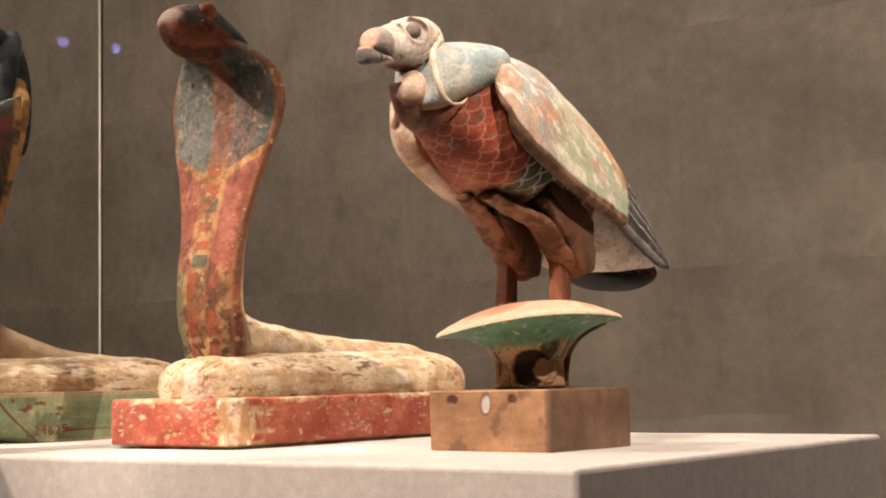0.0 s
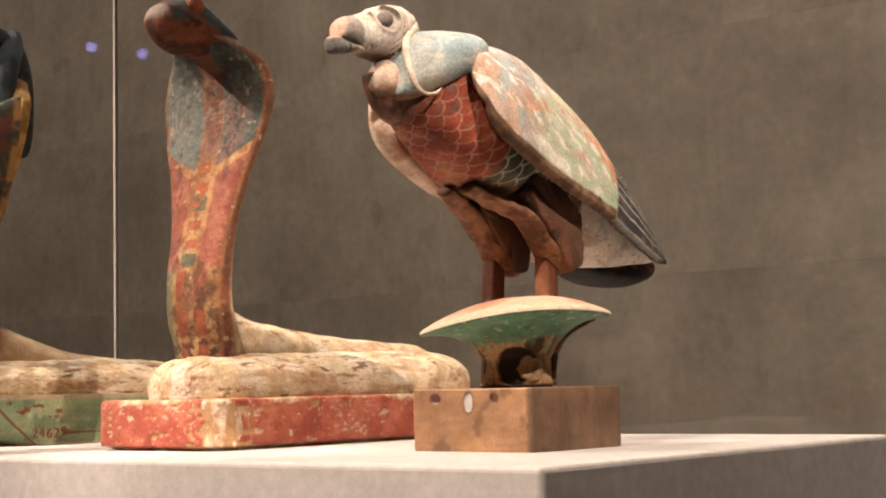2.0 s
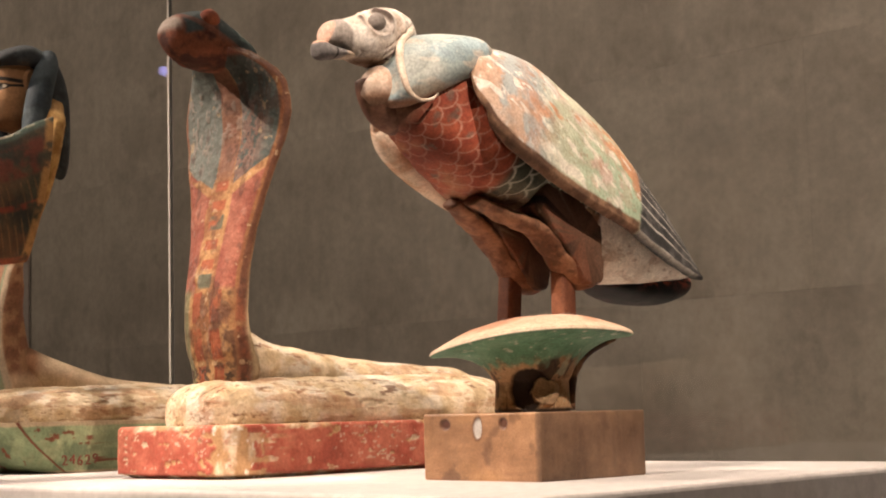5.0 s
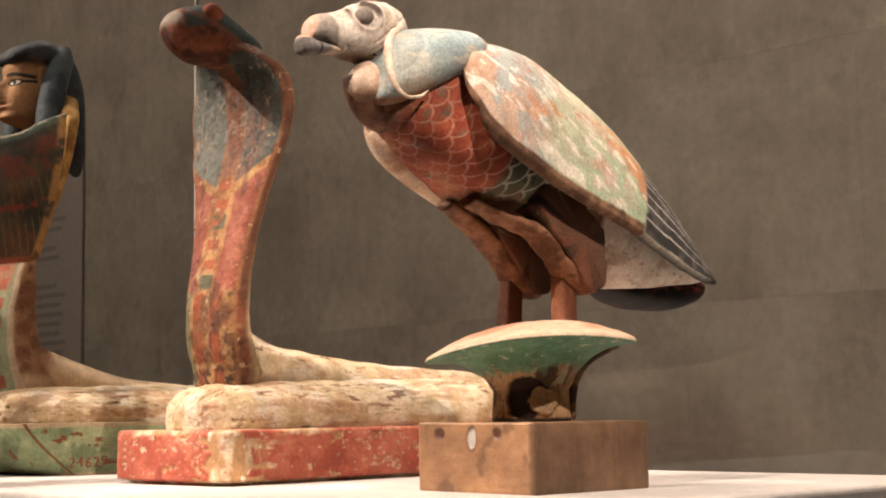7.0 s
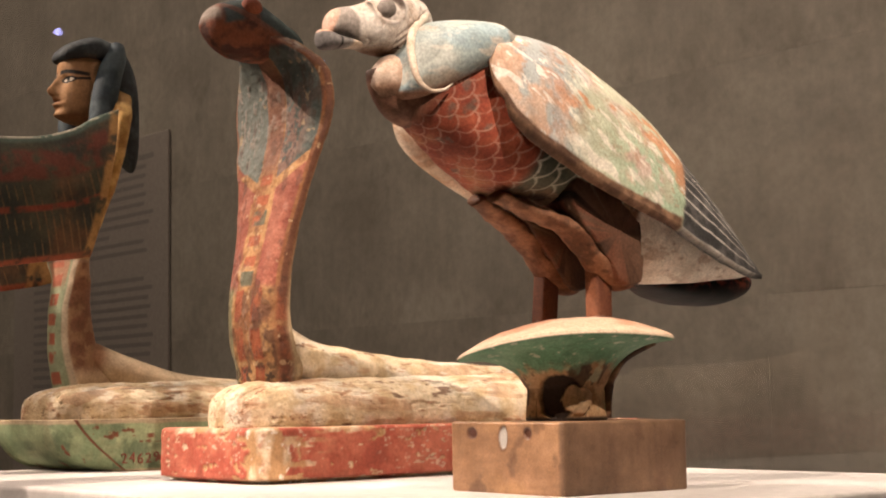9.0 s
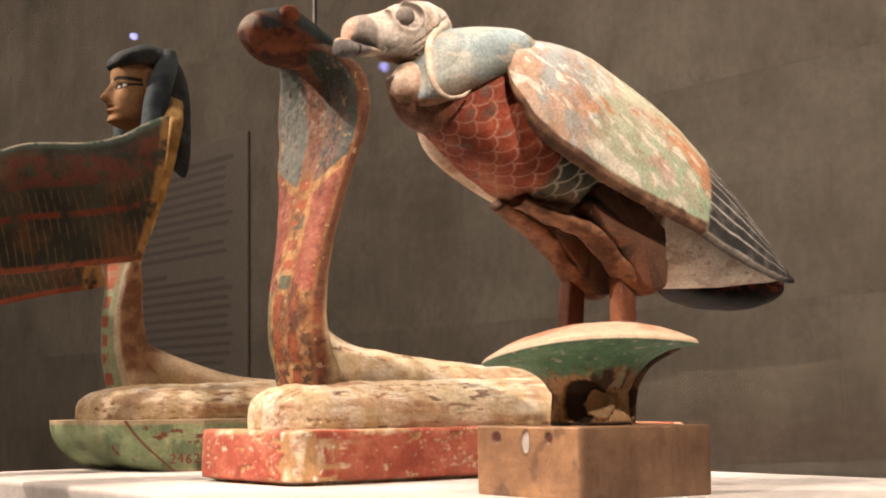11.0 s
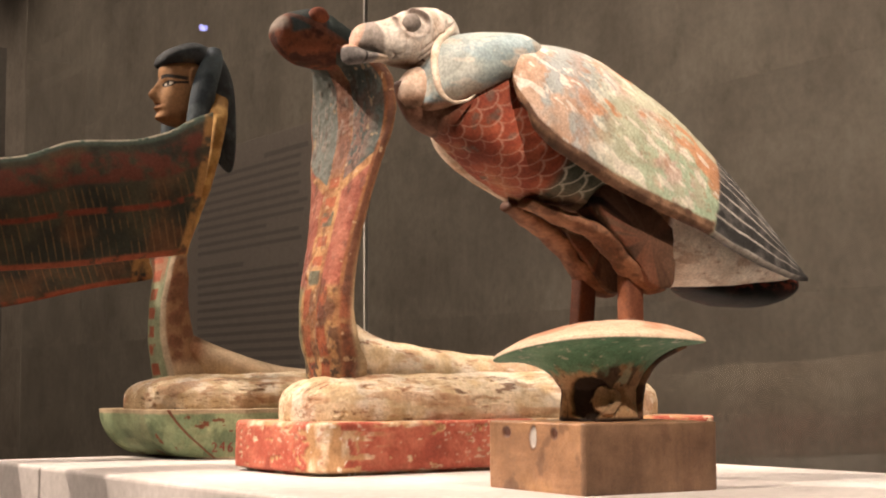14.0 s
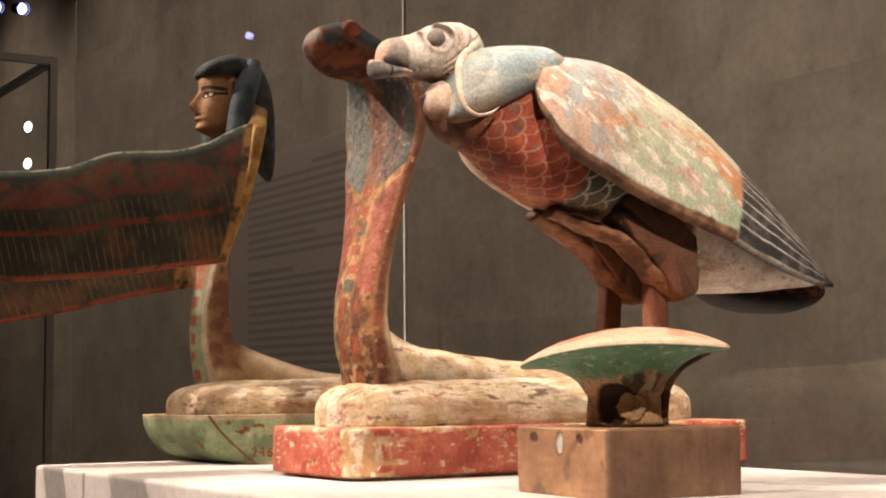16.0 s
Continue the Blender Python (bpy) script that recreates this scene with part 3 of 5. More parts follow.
        C = mixc(C, (0.25, 0.09, 0.05), step(0.56, 0.64, grainy(P, 45, 4, 93)) * 0.5)
        C = mixc(C, (0.30, 0.22, 0.15), step(0.68, 0.72, grainy(P, 90, 4, 94)) * 0.6)
        # slot over the thigh: only its dark shade, painted as a line
        C = mixc(C, (0.012, 0.008, 0.006), step(0.0055, 0.003, np.abs(P[..., 2] - (0.300 - 0.16 * (P[..., 1] - 0.03)) + 0.006 * (g - 0.5))) * step(0.10, 0.08, P[..., 1]))
        s.sheet(P, C)
        # rounded tan shank along the front of the thigh, ending in a blunt heel
        T = tube([(VM + xo * 0.7, -0.022, 0.298), (VM + xo * 0.8, 0.010, 0.287), (VM + xo * 0.9, 0.035, 0.277), (VM + xo, 0.058, 0.265), (VM + xo, 0.080, 0.245), (VM + xo, 0.100, 0.226), (VM + xo, 0.122, 0.2155), (VM + xo, 0.136, 0.2135)],
                 [0.006, 0.0075, 0.0085, 0.0085, 0.0085, 0.009, 0.0095, 0.006], 150, 60)
        T = T * np.array([1, 1, 1]) + (grainy(T, 60, 4, 98)[..., None] - 0.5) * 0.004
        T[..., 0] = VM + xo + (T[..., 0] - VM - xo) * 2.0
        g = grainy(T, 55, 4, 99)
        C = mixc((0.15, 0.066, 0.036), (0.29, 0.145, 0.082), step(0.4, 0.65, g))
        C = mixc(C, (0.10, 0.05, 0.03), step(0.62, 0.68, grainy(T, 45, 4, 90)) * 0.7)
        s.sheet(T, C)
    for px, py0, py1 in ((VM + 0.038, 0.101, 0.101), (VM - 0.037, 0.100, 0.092)):
        z = np.linspace(0.150, 0.236, 40)
        a = np.linspace(0, 2 * np.pi, 40, endpoint=False)
        Z, A = np.meshgrid(z, a, indexing="ij")
        c, sn = np.cos(A), np.sin(A)
        yy = py1 + (py0 - py1) * (Z - 0.15) / 0.086
        P = np.stack([px + 0.0105 * np.sign(c) * np.abs(c) ** 0.4, yy + 0.0115 * np.sign(sn) * np.abs(sn) ** 0.4, Z], -1)
        C = mixc((0.11, 0.042, 0.024), (0.21, 0.085, 0.045), step(0.3, 0.7, grainy(P, 60, 4, 95, (1, 1, 0.2))))
        C = mixc(C, (0.55, 0.50, 0.45), step(0.186, 0.180, Z + 0.012 * grainy(P, 120, 3, 96)) * step(0.45, 0.6, grainy(P, 90, 3, 97)))
        s.sheet(P, C)
    ob = s.build("vulture_statue", PAINT)
    return tagged(ob, "painted wooden vulture statue standing on a flower-shaped capital", "statue")


vulture()


# ---------------------------------------------------------------- capital and wooden block under the vulture
CX, CY = -0.088, 0.088


def capital():
    prof = [(0.0, 0.0715), (0.040, 0.0715), (0.0425, 0.076), (0.0415, 0.090), (0.0410, 0.104), (0.0440, 0.110), (0.0500, 0.120), (0.0590, 0.1290),
            (0.071, 0.1365), (0.088, 0.1420), (0.104, 0.1435), (0.1110, 0.1440), (0.1135, 0.1460), (0.1120, 0.1490), (0.100, 0.1560),
            (0.078, 0.1655), (0.050, 0.1735), (0.020, 0.1775), (0.0, 0.1780)]
    k = len(prof)
    t = np.linspace(0, k - 1, 260)
    r, z = curve(range(k), [p[0] for p in prof])(t), curve(range(k), [p[1] for p in prof])(t)
    a = np.linspace(0, 2 * np.pi, 360, endpoint=False)
    R, A = np.meshgrid(r, a, indexing="ij")
    Z = np.repeat(z[:, None], len(a), 1)
    P = np.stack([CX + R * np.cos(A), CY + R * np.sin(A), Z], -1)
    lean = step(0.10, 0.145, Z) * 0.085
    P[..., 2] += lean * ((P[..., 0] - CX) * 0.66 + (P[..., 1] - CY) * 0.75) * step(0, 0.03, R)
    P[..., 2] += 0.012 * np.cos(A + 0.88) ** 2 * np.clip(R / 0.113, 0, 1) ** 2.5 * step(0.118, 0.140, Z)
    out = np.stack([np.cos(A), np.sin(A), 0 * A], -1)
    g1, g3 = grainy(P, 50, 5, 101), grainy(P, 25, 4, 102)
    topside = step(0.1470, 0.1490, Z) * (t[:, None] > 11.5)
    worn = step(0.006, -0.006, Z - 0.122 + 0.05 * (g3 - 0.5) + 0.02 * (grainy(P, 110, 4, 108, (1, 1, 0.3)) - 0.5)) * step(0.12, 0.05, R)
    C = mixc((0.085, 0.195, 0.115), (0.135, 0.255, 0.16), step(0.35, 0.65, g1))
    C = mixc(C, (0.45, 0.45, 0.36), step(0.70, 0.74, grainy(P, 130, 3, 103)) * 0.7)
    w = mixc((0.24, 0.135, 0.065), (0.42, 0.27, 0.145), step(0.35, 0.6, g1))
    w = mixc(w, (0.07, 0.045, 0.028), step(0.58, 0.66, grainy(P, 34, 4, 105)))
    w = mixc(w, (0.05, 0.03, 0.02), step(0.60, 0.66, grainy(P, 120, 4, 106, (1, 1, 0.25))) * 0.8)
    w = mixc(w, (0.33, 0.34, 0.22), step(0.63, 0.7, grainy(P, 60, 4, 107)) * 0.7)
    C = mixc(C, w, worn)
    # shallow broken hollow, its inner shade painted near black, and a pale plug
    az = np.angle(np.exp(1j * (A + 0.93)))
    hd = np.sqrt((az * 0.042) ** 2 + ((Z - 0.097) * 1.0) ** 2)
    hole = step(0.026, 0.023, hd + 0.014 * (g1 - 0.5)) * step(0.13, 0.12, Z)
    plug = step(0.0165, 0.0145, np.sqrt(((az - 0.36) * 0.042) ** 2 + ((Z - 0.091) * 0.9) ** 2) + 0.020 * (g1 - 0.5)) * step(0.13, 0.12, Z)
    C = mixc(C, (0.022, 0.014, 0.010), hole)
    C = mixc(C, (0.30, 0.20, 0.115), plug)
    # near-black ring in the colour where the stem meets the block
    C = mixc(C, (0.03, 0.02, 0.015), step(0.078, 0.074, Z) * (R > 0.03))
    P += out * ((-0.005 * hole + 0.0045 * plug + 0.003 * (g1 - 0.5) * worn))[..., None]
    tc = mixc((0.44, 0.23, 0.145), (0.56, 0.41, 0.30), step(0.40, 0.62, g3 + 0.25 * step(0.06, 0.11, R)))
    C = mixc(C, tc, topside)
    C = mixc(C, (0.54, 0.44, 0.33), step(0.1448, 0.1460, Z) * (R > 0.095) * (t[:, None] > 11.2) * (1 - topside))
    P[..., 2] += (g1 - 0.5) * 0.003 * topside
    s = Sculpt()
    s.sheet(P, C, caps=False)
    # dark bracket running from the stem out under the leaf
    ax, ay = math.cos(radians(38)), math.sin(radians(38))
    T = tube([(CX + r * ax, CY + r * ay, z) for r, z in ((0.041, 0.074), (0.042, 0.096), (0.046, 0.114), (0.056, 0.131), (0.072, 0.143), (0.094, 0.1505))], [0.006, 0.006, 0.006, 0.0055, 0.005, 0.002], 90, 40)
    T = T + (grainy(T, 80, 4, 109)[..., None] - 0.5) * 0.003
    s.sheet(T, mixc((0.05, 0.028, 0.018), (0.16, 0.085, 0.045), step(0.45, 0.65, grainy(T, 70, 4, 104))))
    ob = s.build("capital", PAINT)
    return tagged(ob, "green flower-shaped column capital with worn brown stem on a wooden block", "pedestal")


capital()


def slab(name, x0, x1, y0, y1, z0, z1, r, paint, material, warp=0.0015, step_mm=1.7, seed=0, under=0.0, b=0.003):
    """A worn block: a rounded-box ring lofted in height, closed above and below, with its paint."""
    s = Sculpt()
    hx, hy, cx, cy = (x1 - x0) / 2, (y1 - y0) / 2, (x0 + x1) / 2, (y0 + y1) / 2
    per = int(4 * (hx + hy) / (step_mm / 1000))
    # walk round a rounded rectangle
    q = np.linspace(0, 1, per, endpoint=False)
    ex, ey = hx - r, hy - r
    L = [2 * ey, math.pi * r / 2, 2 * ex, math.pi * r / 2, 2 * ey, math.pi * r / 2, 2 * ex, math.pi * r / 2]
    cum = np.concatenate([[0], np.cumsum(L)])
    d = q * cum[-1]
    pts = np.zeros((per, 2))
    starts = [(hx, -ey, 0, 1), None, (ex, hy, -1, 0), None, (-hx, ey, 0, -1), None, (-ex, -hy, 1, 0), None]
    corners = {1: (ex, ey, 0), 3: (-ex, ey, 90), 5: (-ex, -ey, 180), 7: (ex, -ey, 270)}
    for k in range(8):
        sel = (d >= cum[k]) & (d < cum[k + 1])
        w = d[sel] - cum[k]
        if k in corners:
            ccx, ccy, a0 = corners[k]
            a = radians(a0) + w / r
            pts[sel] = np.stack([ccx + r * np.cos(a), ccy + r * np.sin(a)], -1)
        else:
            sx, sy, dx, dy = starts[k]
            pts[sel] = np.stack([sx + dx * w, sy + dy * w], -1)
    nz = int((z1 - z0) / (step_mm / 1000))
    zz = np.concatenate([[z0] * 3, np.linspace(z0, z1, nz), [z1] * 26])
    sc = np.concatenate([[0.0, 0.6, 0.985], np.ones(nz), np.linspace(1, 0.0, 27)[1:]])
    off = np.concatenate([[0, 0, 0], np.minimum(0, np.minimum(np.linspace(z0, z1, nz) - z0, z1 - np.linspace(z0, z1, nz)) - b), np.full(26, -b)])
    P = np.zeros((len(zz), per, 3))
    inset = np.where(off < 0, -off, 0) + under * step(0.006, 0.003, zz - z0)
    f = sc[:, None, None] * (pts / np.array([hx, hy]))[None] * (np.array([hx, hy])[None, None] - inset[:, None, None] * (sc[:, None, None] > 0.99))
    P[..., 0], P[..., 1], P[..., 2] = cx + f[..., 0], cy + f[..., 1], zz[:, None]
    n = np.concatenate([pts / np.linalg.norm(pts, axis=1, keepdims=True), np.zeros((per, 1))], 1)
    amount = (grainy(P, 14, 3, seed + 1) - 0.5) * 2 * warp + (grainy(P, 90, 3, seed + 2) - 0.5) * warp
    P = P + n[None] * (amount * (sc[:, None] > 0.9))[..., None]
    P[..., 2] += (grainy(P, 18, 3, seed + 3) - 0.5) * warp * 1.5 * (zz[:, None] >= z1)
    C, push = paint(P)
    P = P + n[None] * (push * (sc[:, None] > 0.9))[..., None]
    s.sheet(P, C, caps=False)
    return s.build(name, material)


def block_paint(P):
    x, y, z = P[..., 0], P[..., 1], P[..., 2]
    grain = 0.5 * grainy(P, 70, 5, 111, (0.12, 0.12, 1.0)) + 0.5 * grainy(P, 260, 3, 113, (0.10, 0.10, 1.0))
    figure = grainy(P, 24, 4, 112, (0.5, 0.5, 1.0))
    C = mixc((0.34, 0.185, 0.098), (0.47, 0.27, 0.148), step(0.30, 0.68, 0.5 * grain + 0.5 * figure))
    C = mixc(C, (0.50, 0.28, 0.135), step(0.5, 0.7, figure) * 0.8)
    # right face: upright brown grain, with its weaker light darkened into the colour
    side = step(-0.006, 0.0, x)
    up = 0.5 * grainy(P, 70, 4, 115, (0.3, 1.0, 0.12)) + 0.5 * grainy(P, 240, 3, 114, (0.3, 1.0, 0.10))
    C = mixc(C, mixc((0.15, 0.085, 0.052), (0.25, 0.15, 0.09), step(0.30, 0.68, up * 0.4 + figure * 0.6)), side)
    C = mixc(C, (0.14, 0.075, 0.045), step(0.6, 0.72, grainy(P, 30, 4, 116)) * 0.6)
    C = C * (0.62 + 0.62 * grainy(P, 16, 4, 117, (1, 1, 0.7)))[..., None] * 0.88
    push = np.zeros_like(x)
    for kx, kz, rx, rz, c in ((-0.139, 0.0605, 0.0075, 0.005, (0.08, 0.03, 0.02)), (-0.089, 0.056, 0.006, 0.0105, (0.50, 0.48, 0.45)), (-0.050, 0.061, 0.0055, 0.0052, (0.12, 0.05, 0.03))):
        d = np.sqrt(((x - kx) / rx) ** 2 + ((z - kz) / rz) ** 2) + 0.35 * (grainy(P, 160, 3, 118) - 0.5)
        on = step(1.1, 0.9, d) * (y < 0.05)
        rim = step(1.45, 1.15, d) * (y < 0.05)
        C = mixc(C, (0.15, 0.075, 0.04), rim)
        C = mixc(C, c, on)
        push -= 0.002 * on
    return C, push


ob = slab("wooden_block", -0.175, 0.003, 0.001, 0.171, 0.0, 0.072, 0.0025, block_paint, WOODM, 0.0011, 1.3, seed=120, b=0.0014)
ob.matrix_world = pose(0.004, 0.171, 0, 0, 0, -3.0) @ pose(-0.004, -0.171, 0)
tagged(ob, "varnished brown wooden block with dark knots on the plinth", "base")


# ---------------------------------------------------------------- cobra on the red base
CM = -0.562


def red_paint(P):
    x, y, z = P[..., 0], P[..., 1], P[..., 2]
    g1, g2 = grainy(P, 45, 5, 131), grainy(P, 130, 4, 132)
    C = mixc((0.35, 0.084, 0.054), (0.45, 0.142, 0.090), step(0.35, 0.65, g1))
    C = mixc(C, (0.22, 0.05, 0.035), step(0.6, 0.72, grainy(P, 26, 4, 133)) * 0.5)
    bare = mixc((0.44, 0.26, 0.13), (0.62, 0.49, 0.35), step(0.4, 0.65, grainy(P, 60, 5, 134, (1, 1, 0.35))))
    chip = np.maximum(step(0.685, 0.697, grainy(P, 85, 5, 135, (0.5, 0.4, 1.1))), step(0.66, 0.675, grainy(P, 190, 4, 136, (0.5, 0.35, 1.2))) * step(0.45, 0.6, grainy(P, 15, 3, 141)))
    rough = 0.012 * (g1 - 0.5) + 0.010 * (g2 - 0.5)
    edge = step(0.059, 0.062, z + rough * 0.8) * step(0.55, 0.45, grainy(P, 20, 3, 137)) + step(0.006, 0.003, z + rough * 0.5) * step(0.6, 0.5, grainy(P, 25, 3, 138))
    corner = step(0.0, 0.006, 0.027 - np.abs(y + 0.034) - 0.3 * np.abs(z - 0.03) + rough * 2.5) * (x > -0.50)
    corner = np.maximum(corner, step(0.0, 0.006, 0.014 - np.abs(x + 0.462) + rough * 2) * (y < 0.0))
    streak = step(0.60, 0.65, grainy(P, 80, 4, 139, (1, 0.25, 1.6))) * (x > -0.5) * step(0.06, 0.0, y)
    m = np.clip(chip + edge + corner + streak * 0.9, 0, 1)
    C = mixc(C, (0.60, 0.50, 0.38), step(0.69, 0.705, grainy(P, 260, 3, 142, (0.6, 0.45, 1.2))) * step(0.45, 0.58, grainy(P, 20, 3, 143)) * 0.6)
    C = mixc(C, bare, m)
    C = mixc(C, (0.70, 0.62, 0.52), step(0.62, 0.66, grainy(P, 110, 4, 140)) * corner)
    return C, -0.0018 * m


ob = slab("red_base", -0.688, -0.448, -0.060, 0.605, 0.0, 0.066, 0.026, red_paint, GESSO, 0.002, 1.8, seed=150, under=0.010)
tagged(ob, "flaking red painted wooden base with bare cream corner", "base")


def gesso(P, seed, along=(1, 0.32, 1.2)):
    g1 = grainy(P, 40, 5, seed)
    C = mixc((0.46, 0.35, 0.21), (0.62, 0.52, 0.37), step(0.35, 0.65, g1))
    C = mixc(C, (0.62, 0.58, 0.50), step(0.5, 0.68, grainy(P, 24, 4, seed + 1)) * 0.7)
    flake = step(0.56, 0.62, grainy(P, 55, 5, seed + 2, along))
    C = mixc(C, mixc((0.36, 0.20, 0.11), (0.46, 0.30, 0.18), step(0.4, 0.6, grainy(P, 140, 3, seed + 5))), flake * 0.65)
    fine = step(0.60, 0.64, grainy(P, 150, 4, seed + 4, along))
    C = mixc(C, (0.30, 0.16, 0.09), fine * step(0.45, 0.6, grainy(P, 18, 3, seed + 6)) * 0.8)
    C = mixc(C, (0.15, 0.075, 0.045), step(0.695, 0.715, grainy(P, 75, 5, seed + 3, along)) * 0.85)
    crack = np.abs(grainy(P, 38, 4, seed + 7, along) - 0.5)
    return mixc(C, (0.20, 0.11, 0.06), step(0.007, 0.002, crack) * step(0.5, 0.6, grainy(P, 12, 3, seed + 9)) * 0.8)


def serpent_coils(s, mid, y0, y1, ztop, base, seed, half=0.098, ridge=True):
    """Resting coils: two flattened loops and the body running back over them."""
    base -= 0.034
    for a, b, h in ((y0, y0 + (y1 - y0) * 0.62, ztop), (y0 + (y1 - y0) * 0.18, y1, ztop + 0.004)):
        n, m = 300, 460
        t = np.linspace(0.03, np.pi - 0.03, n)
        A = np.linspace(0, 2 * np.pi, m, endpoint=False)
        T, AA = np.meshgrid(t, A, indexing="ij")
        cy, hy, hz = (a + b) / 2, (b - a) / 2, (h - base) / 2
        se = lambda v, e: np.sign(v) * np.abs(v) ** e
        P = np.stack([mid + half * se(np.sin(T), 0.7) * se(np.cos(AA), 0.75), cy + hy * se(np.cos(T), 0.72) * np.ones_like(AA),
                      base + hz + hz * se(np.sin(T), 0.55) * se(np.sin(AA), 0.8)], -1)
        nn = normals_of(P)
        chips = step(0.60, 0.67, grainy(P, 55, 5, seed + 2, (1, 0.45, 1)))
        P = P + nn * ((grainy(P, 20, 2, seed + 9) - 0.5) * 0.007 + (grainy(P, 110, 4, seed + 8, (1, 0.4, 1)) - 0.5) * 0.0032 - 0.0022 * chips)[..., None]
        s.sheet(P, gesso(P, seed))


def cobra():
    s = Sculpt()
    # upright neck and hood: height, middle, half width, front and back depth
    rows = [(0.112, 0.030, 0.046, 0.026, 0.034), (0.135, 0.030, 0.050, 0.028, 0.036), (0.165, 0.024, 0.055, 0.028, 0.026), (0.20, 0.020, 0.055, 0.027, 0.020),
            (0.25, 0.023, 0.056, 0.024, 0.016), (0.30, 0.030, 0.061, 0.019, 0.015), (0.35, 0.038, 0.072, 0.015, 0.014), (0.40, 0.046, 0.089, 0.013, 0.014),
            (0.44, 0.054, 0.101, 0.012, 0.017), (0.47, 0.056, 0.106, 0.013, 0.017), (0.50, 0.056, 0.101, 0.016, 0.017), (0.525, 0.052, 0.083, 0.024, 0.020),
            (0.543, 0.042, 0.058, 0.032, 0.026), (0.556, 0.030, 0.040, 0.034, 0.034), (0.566, 0.022, 0.030, 0.026, 0.030)]
    yc, hw, tf, tb = curves(rows)
    z = np.linspace(rows[0][0], rows[-1][0], 420)
    A = np.linspace(0, 2 * np.pi, 400, endpoint=False)
    Z, AA = np.meshgrid(z, A, indexing="ij")
    c, sn = np.cos(AA), np.sin(AA)
    xn = np.sign(c) * np.abs(c) ** 0.8
    X = CM + hw(Z) * xn
    Y = yc(Z) + np.where(sn < 0, tf(Z), tb(Z)) * np.sign(sn) * np.abs(sn) ** 0.75
    P = np.stack([X, Y, Z], -1)
    front = step(0.25, -0.05, sn)
    g1, g2, g3 = grainy(P, 50, 5, 161), grainy(P, 140, 4, 162), grainy(P, 22, 4, 163)
    red = mixc((0.21, 0.062, 0.040), (0.285, 0.105, 0.068), step(0.35, 0.65, g1))
    gold = mixc((0.22, 0.095, 0.04), (0.39, 0.22, 0.095), step(0.35, 0.65, g1))
    C = red.copy()
    half = 0.36 - 0.17 * step(0.33, 0.41, Z)
    mid = np.abs(xn - 0.05 * step(0.33, 0.41, Z)) * 0.33 / half
    rung = np.mod((Z + 0.003 * (g3 - 0.5)) / 0.026, 1)
    strip = step(0.33, 0.30, mid)
    lad = mixc(gold, (0.30, 0.09, 0.04), step(0.22, 0.28, rung) * step(0.78, 0.72, rung) * step(0.22, 0.18, mid))
    lad = mixc(lad, (0.10, 0.10, 0.065), (np.mod(np.floor(Z / 0.026), 3) < 0.5) * step(0.22, 0.28, rung) * step(0.25, 0.20, mid) * step(0.3, 0.5, g1))
    C = mixc(C, lad, strip)
    # hood lobes over a gold chevron
    chev = 0.364 + 0.046 * np.abs(xn) ** 1.2
    lobe = step(-0.002, 0.002, Z - chev) * step(0.30, 0.34, mid) * step(0.548, 0.540, Z)
    lc = mixc((0.065, 0.08, 0.072), (0.125, 0.14, 0.125), step(0.35, 0.65, g3))
    lc = mixc(lc, (0.16, 0.175, 0.155), step(0.52, 0.40, Z) * step(0.1, -0.1, xn) * 0.6)
    lc = mixc(lc, (0.15, 0.145, 0.125), step(0.58, 0.68, g2) * 0.4)
    worn = step(0.05, 0.2, xn) * step(0.80, 0.45, xn + 0.3 * (g3 - 0.5)) * step(0.50, 0.46, Z)
    lc = mixc(lc, (0.19, 0.11, 0.085), worn * step(0.35, 0.50, g2) * 0.85)
    lc = mixc(lc, (0.045, 0.035, 0.035), worn * step(0.66, 0.70, grainy(P, 190, 3, 178)))
    C = mixc(C, lc, lobe)
    C = mixc(C, gold, step(0.009, 0.006, np.abs(Z - chev + 0.004)) * step(0.15, 0.25, mid) * step(0.3, 0.45, g1))
    C = mixc(C, mixc((0.15, 0.07, 0.045), (0.26, 0.13, 0.085), g1), step(0.375, 0.40, Z) * strip * 0.9)
    C = mixc(C, gold, step(0.018, 0.008, np.abs(mid - 0.33)) * step(0.36, 0.5, g1) * 0.8)
    # ladder bands near the foot
    foot = step(0.245, 0.235, Z)
    q = np.floor((xn + 1) * 3.1 + 0.25 * (g3 - 0.5))
    bands = mixc(gold, (0.28, 0.08, 0.035), (np.mod(q, 2) < 0.5) * step(0.10, 0.2, np.mod((Z + 0.006 * g3) / 0.048, 1)) * step(0.28, 0.45, g1))
    bands = mixc(bands, (0.13, 0.16, 0.09), step(-0.45, -0.55, xn) * 0.75)
    bands = mixc(bands, (0.09, 0.04, 0.025), step(0.45, 0.6, grainy(P, 45, 4, 167)) * step(0.1, 0.3, xn) * 0.8)
    bands = mixc(bands, (0.05, 0.03, 0.02), step(0.155, 0.135, Z + 0.02 * (g1 - 0.5)) * step(0.5, 0.6, g2) * 0.9)
    bands = bands * (0.55 + 0.5 * grainy(P, 40, 4, 168, (1, 1, 0.4)))[..., None]
    C = mixc(C, bands, foot)
    brd = step(0.89, 0.93, np.abs(xn)) * (1 - foot * 0.5)
    C = mixc(C, mixc(mixc(gold, (0.19, 0.075, 0.035), step(0.40, 0.55, g1)), (0.12, 0.05, 0.028), step(0.95, 0.985, np.abs(xn))), brd)
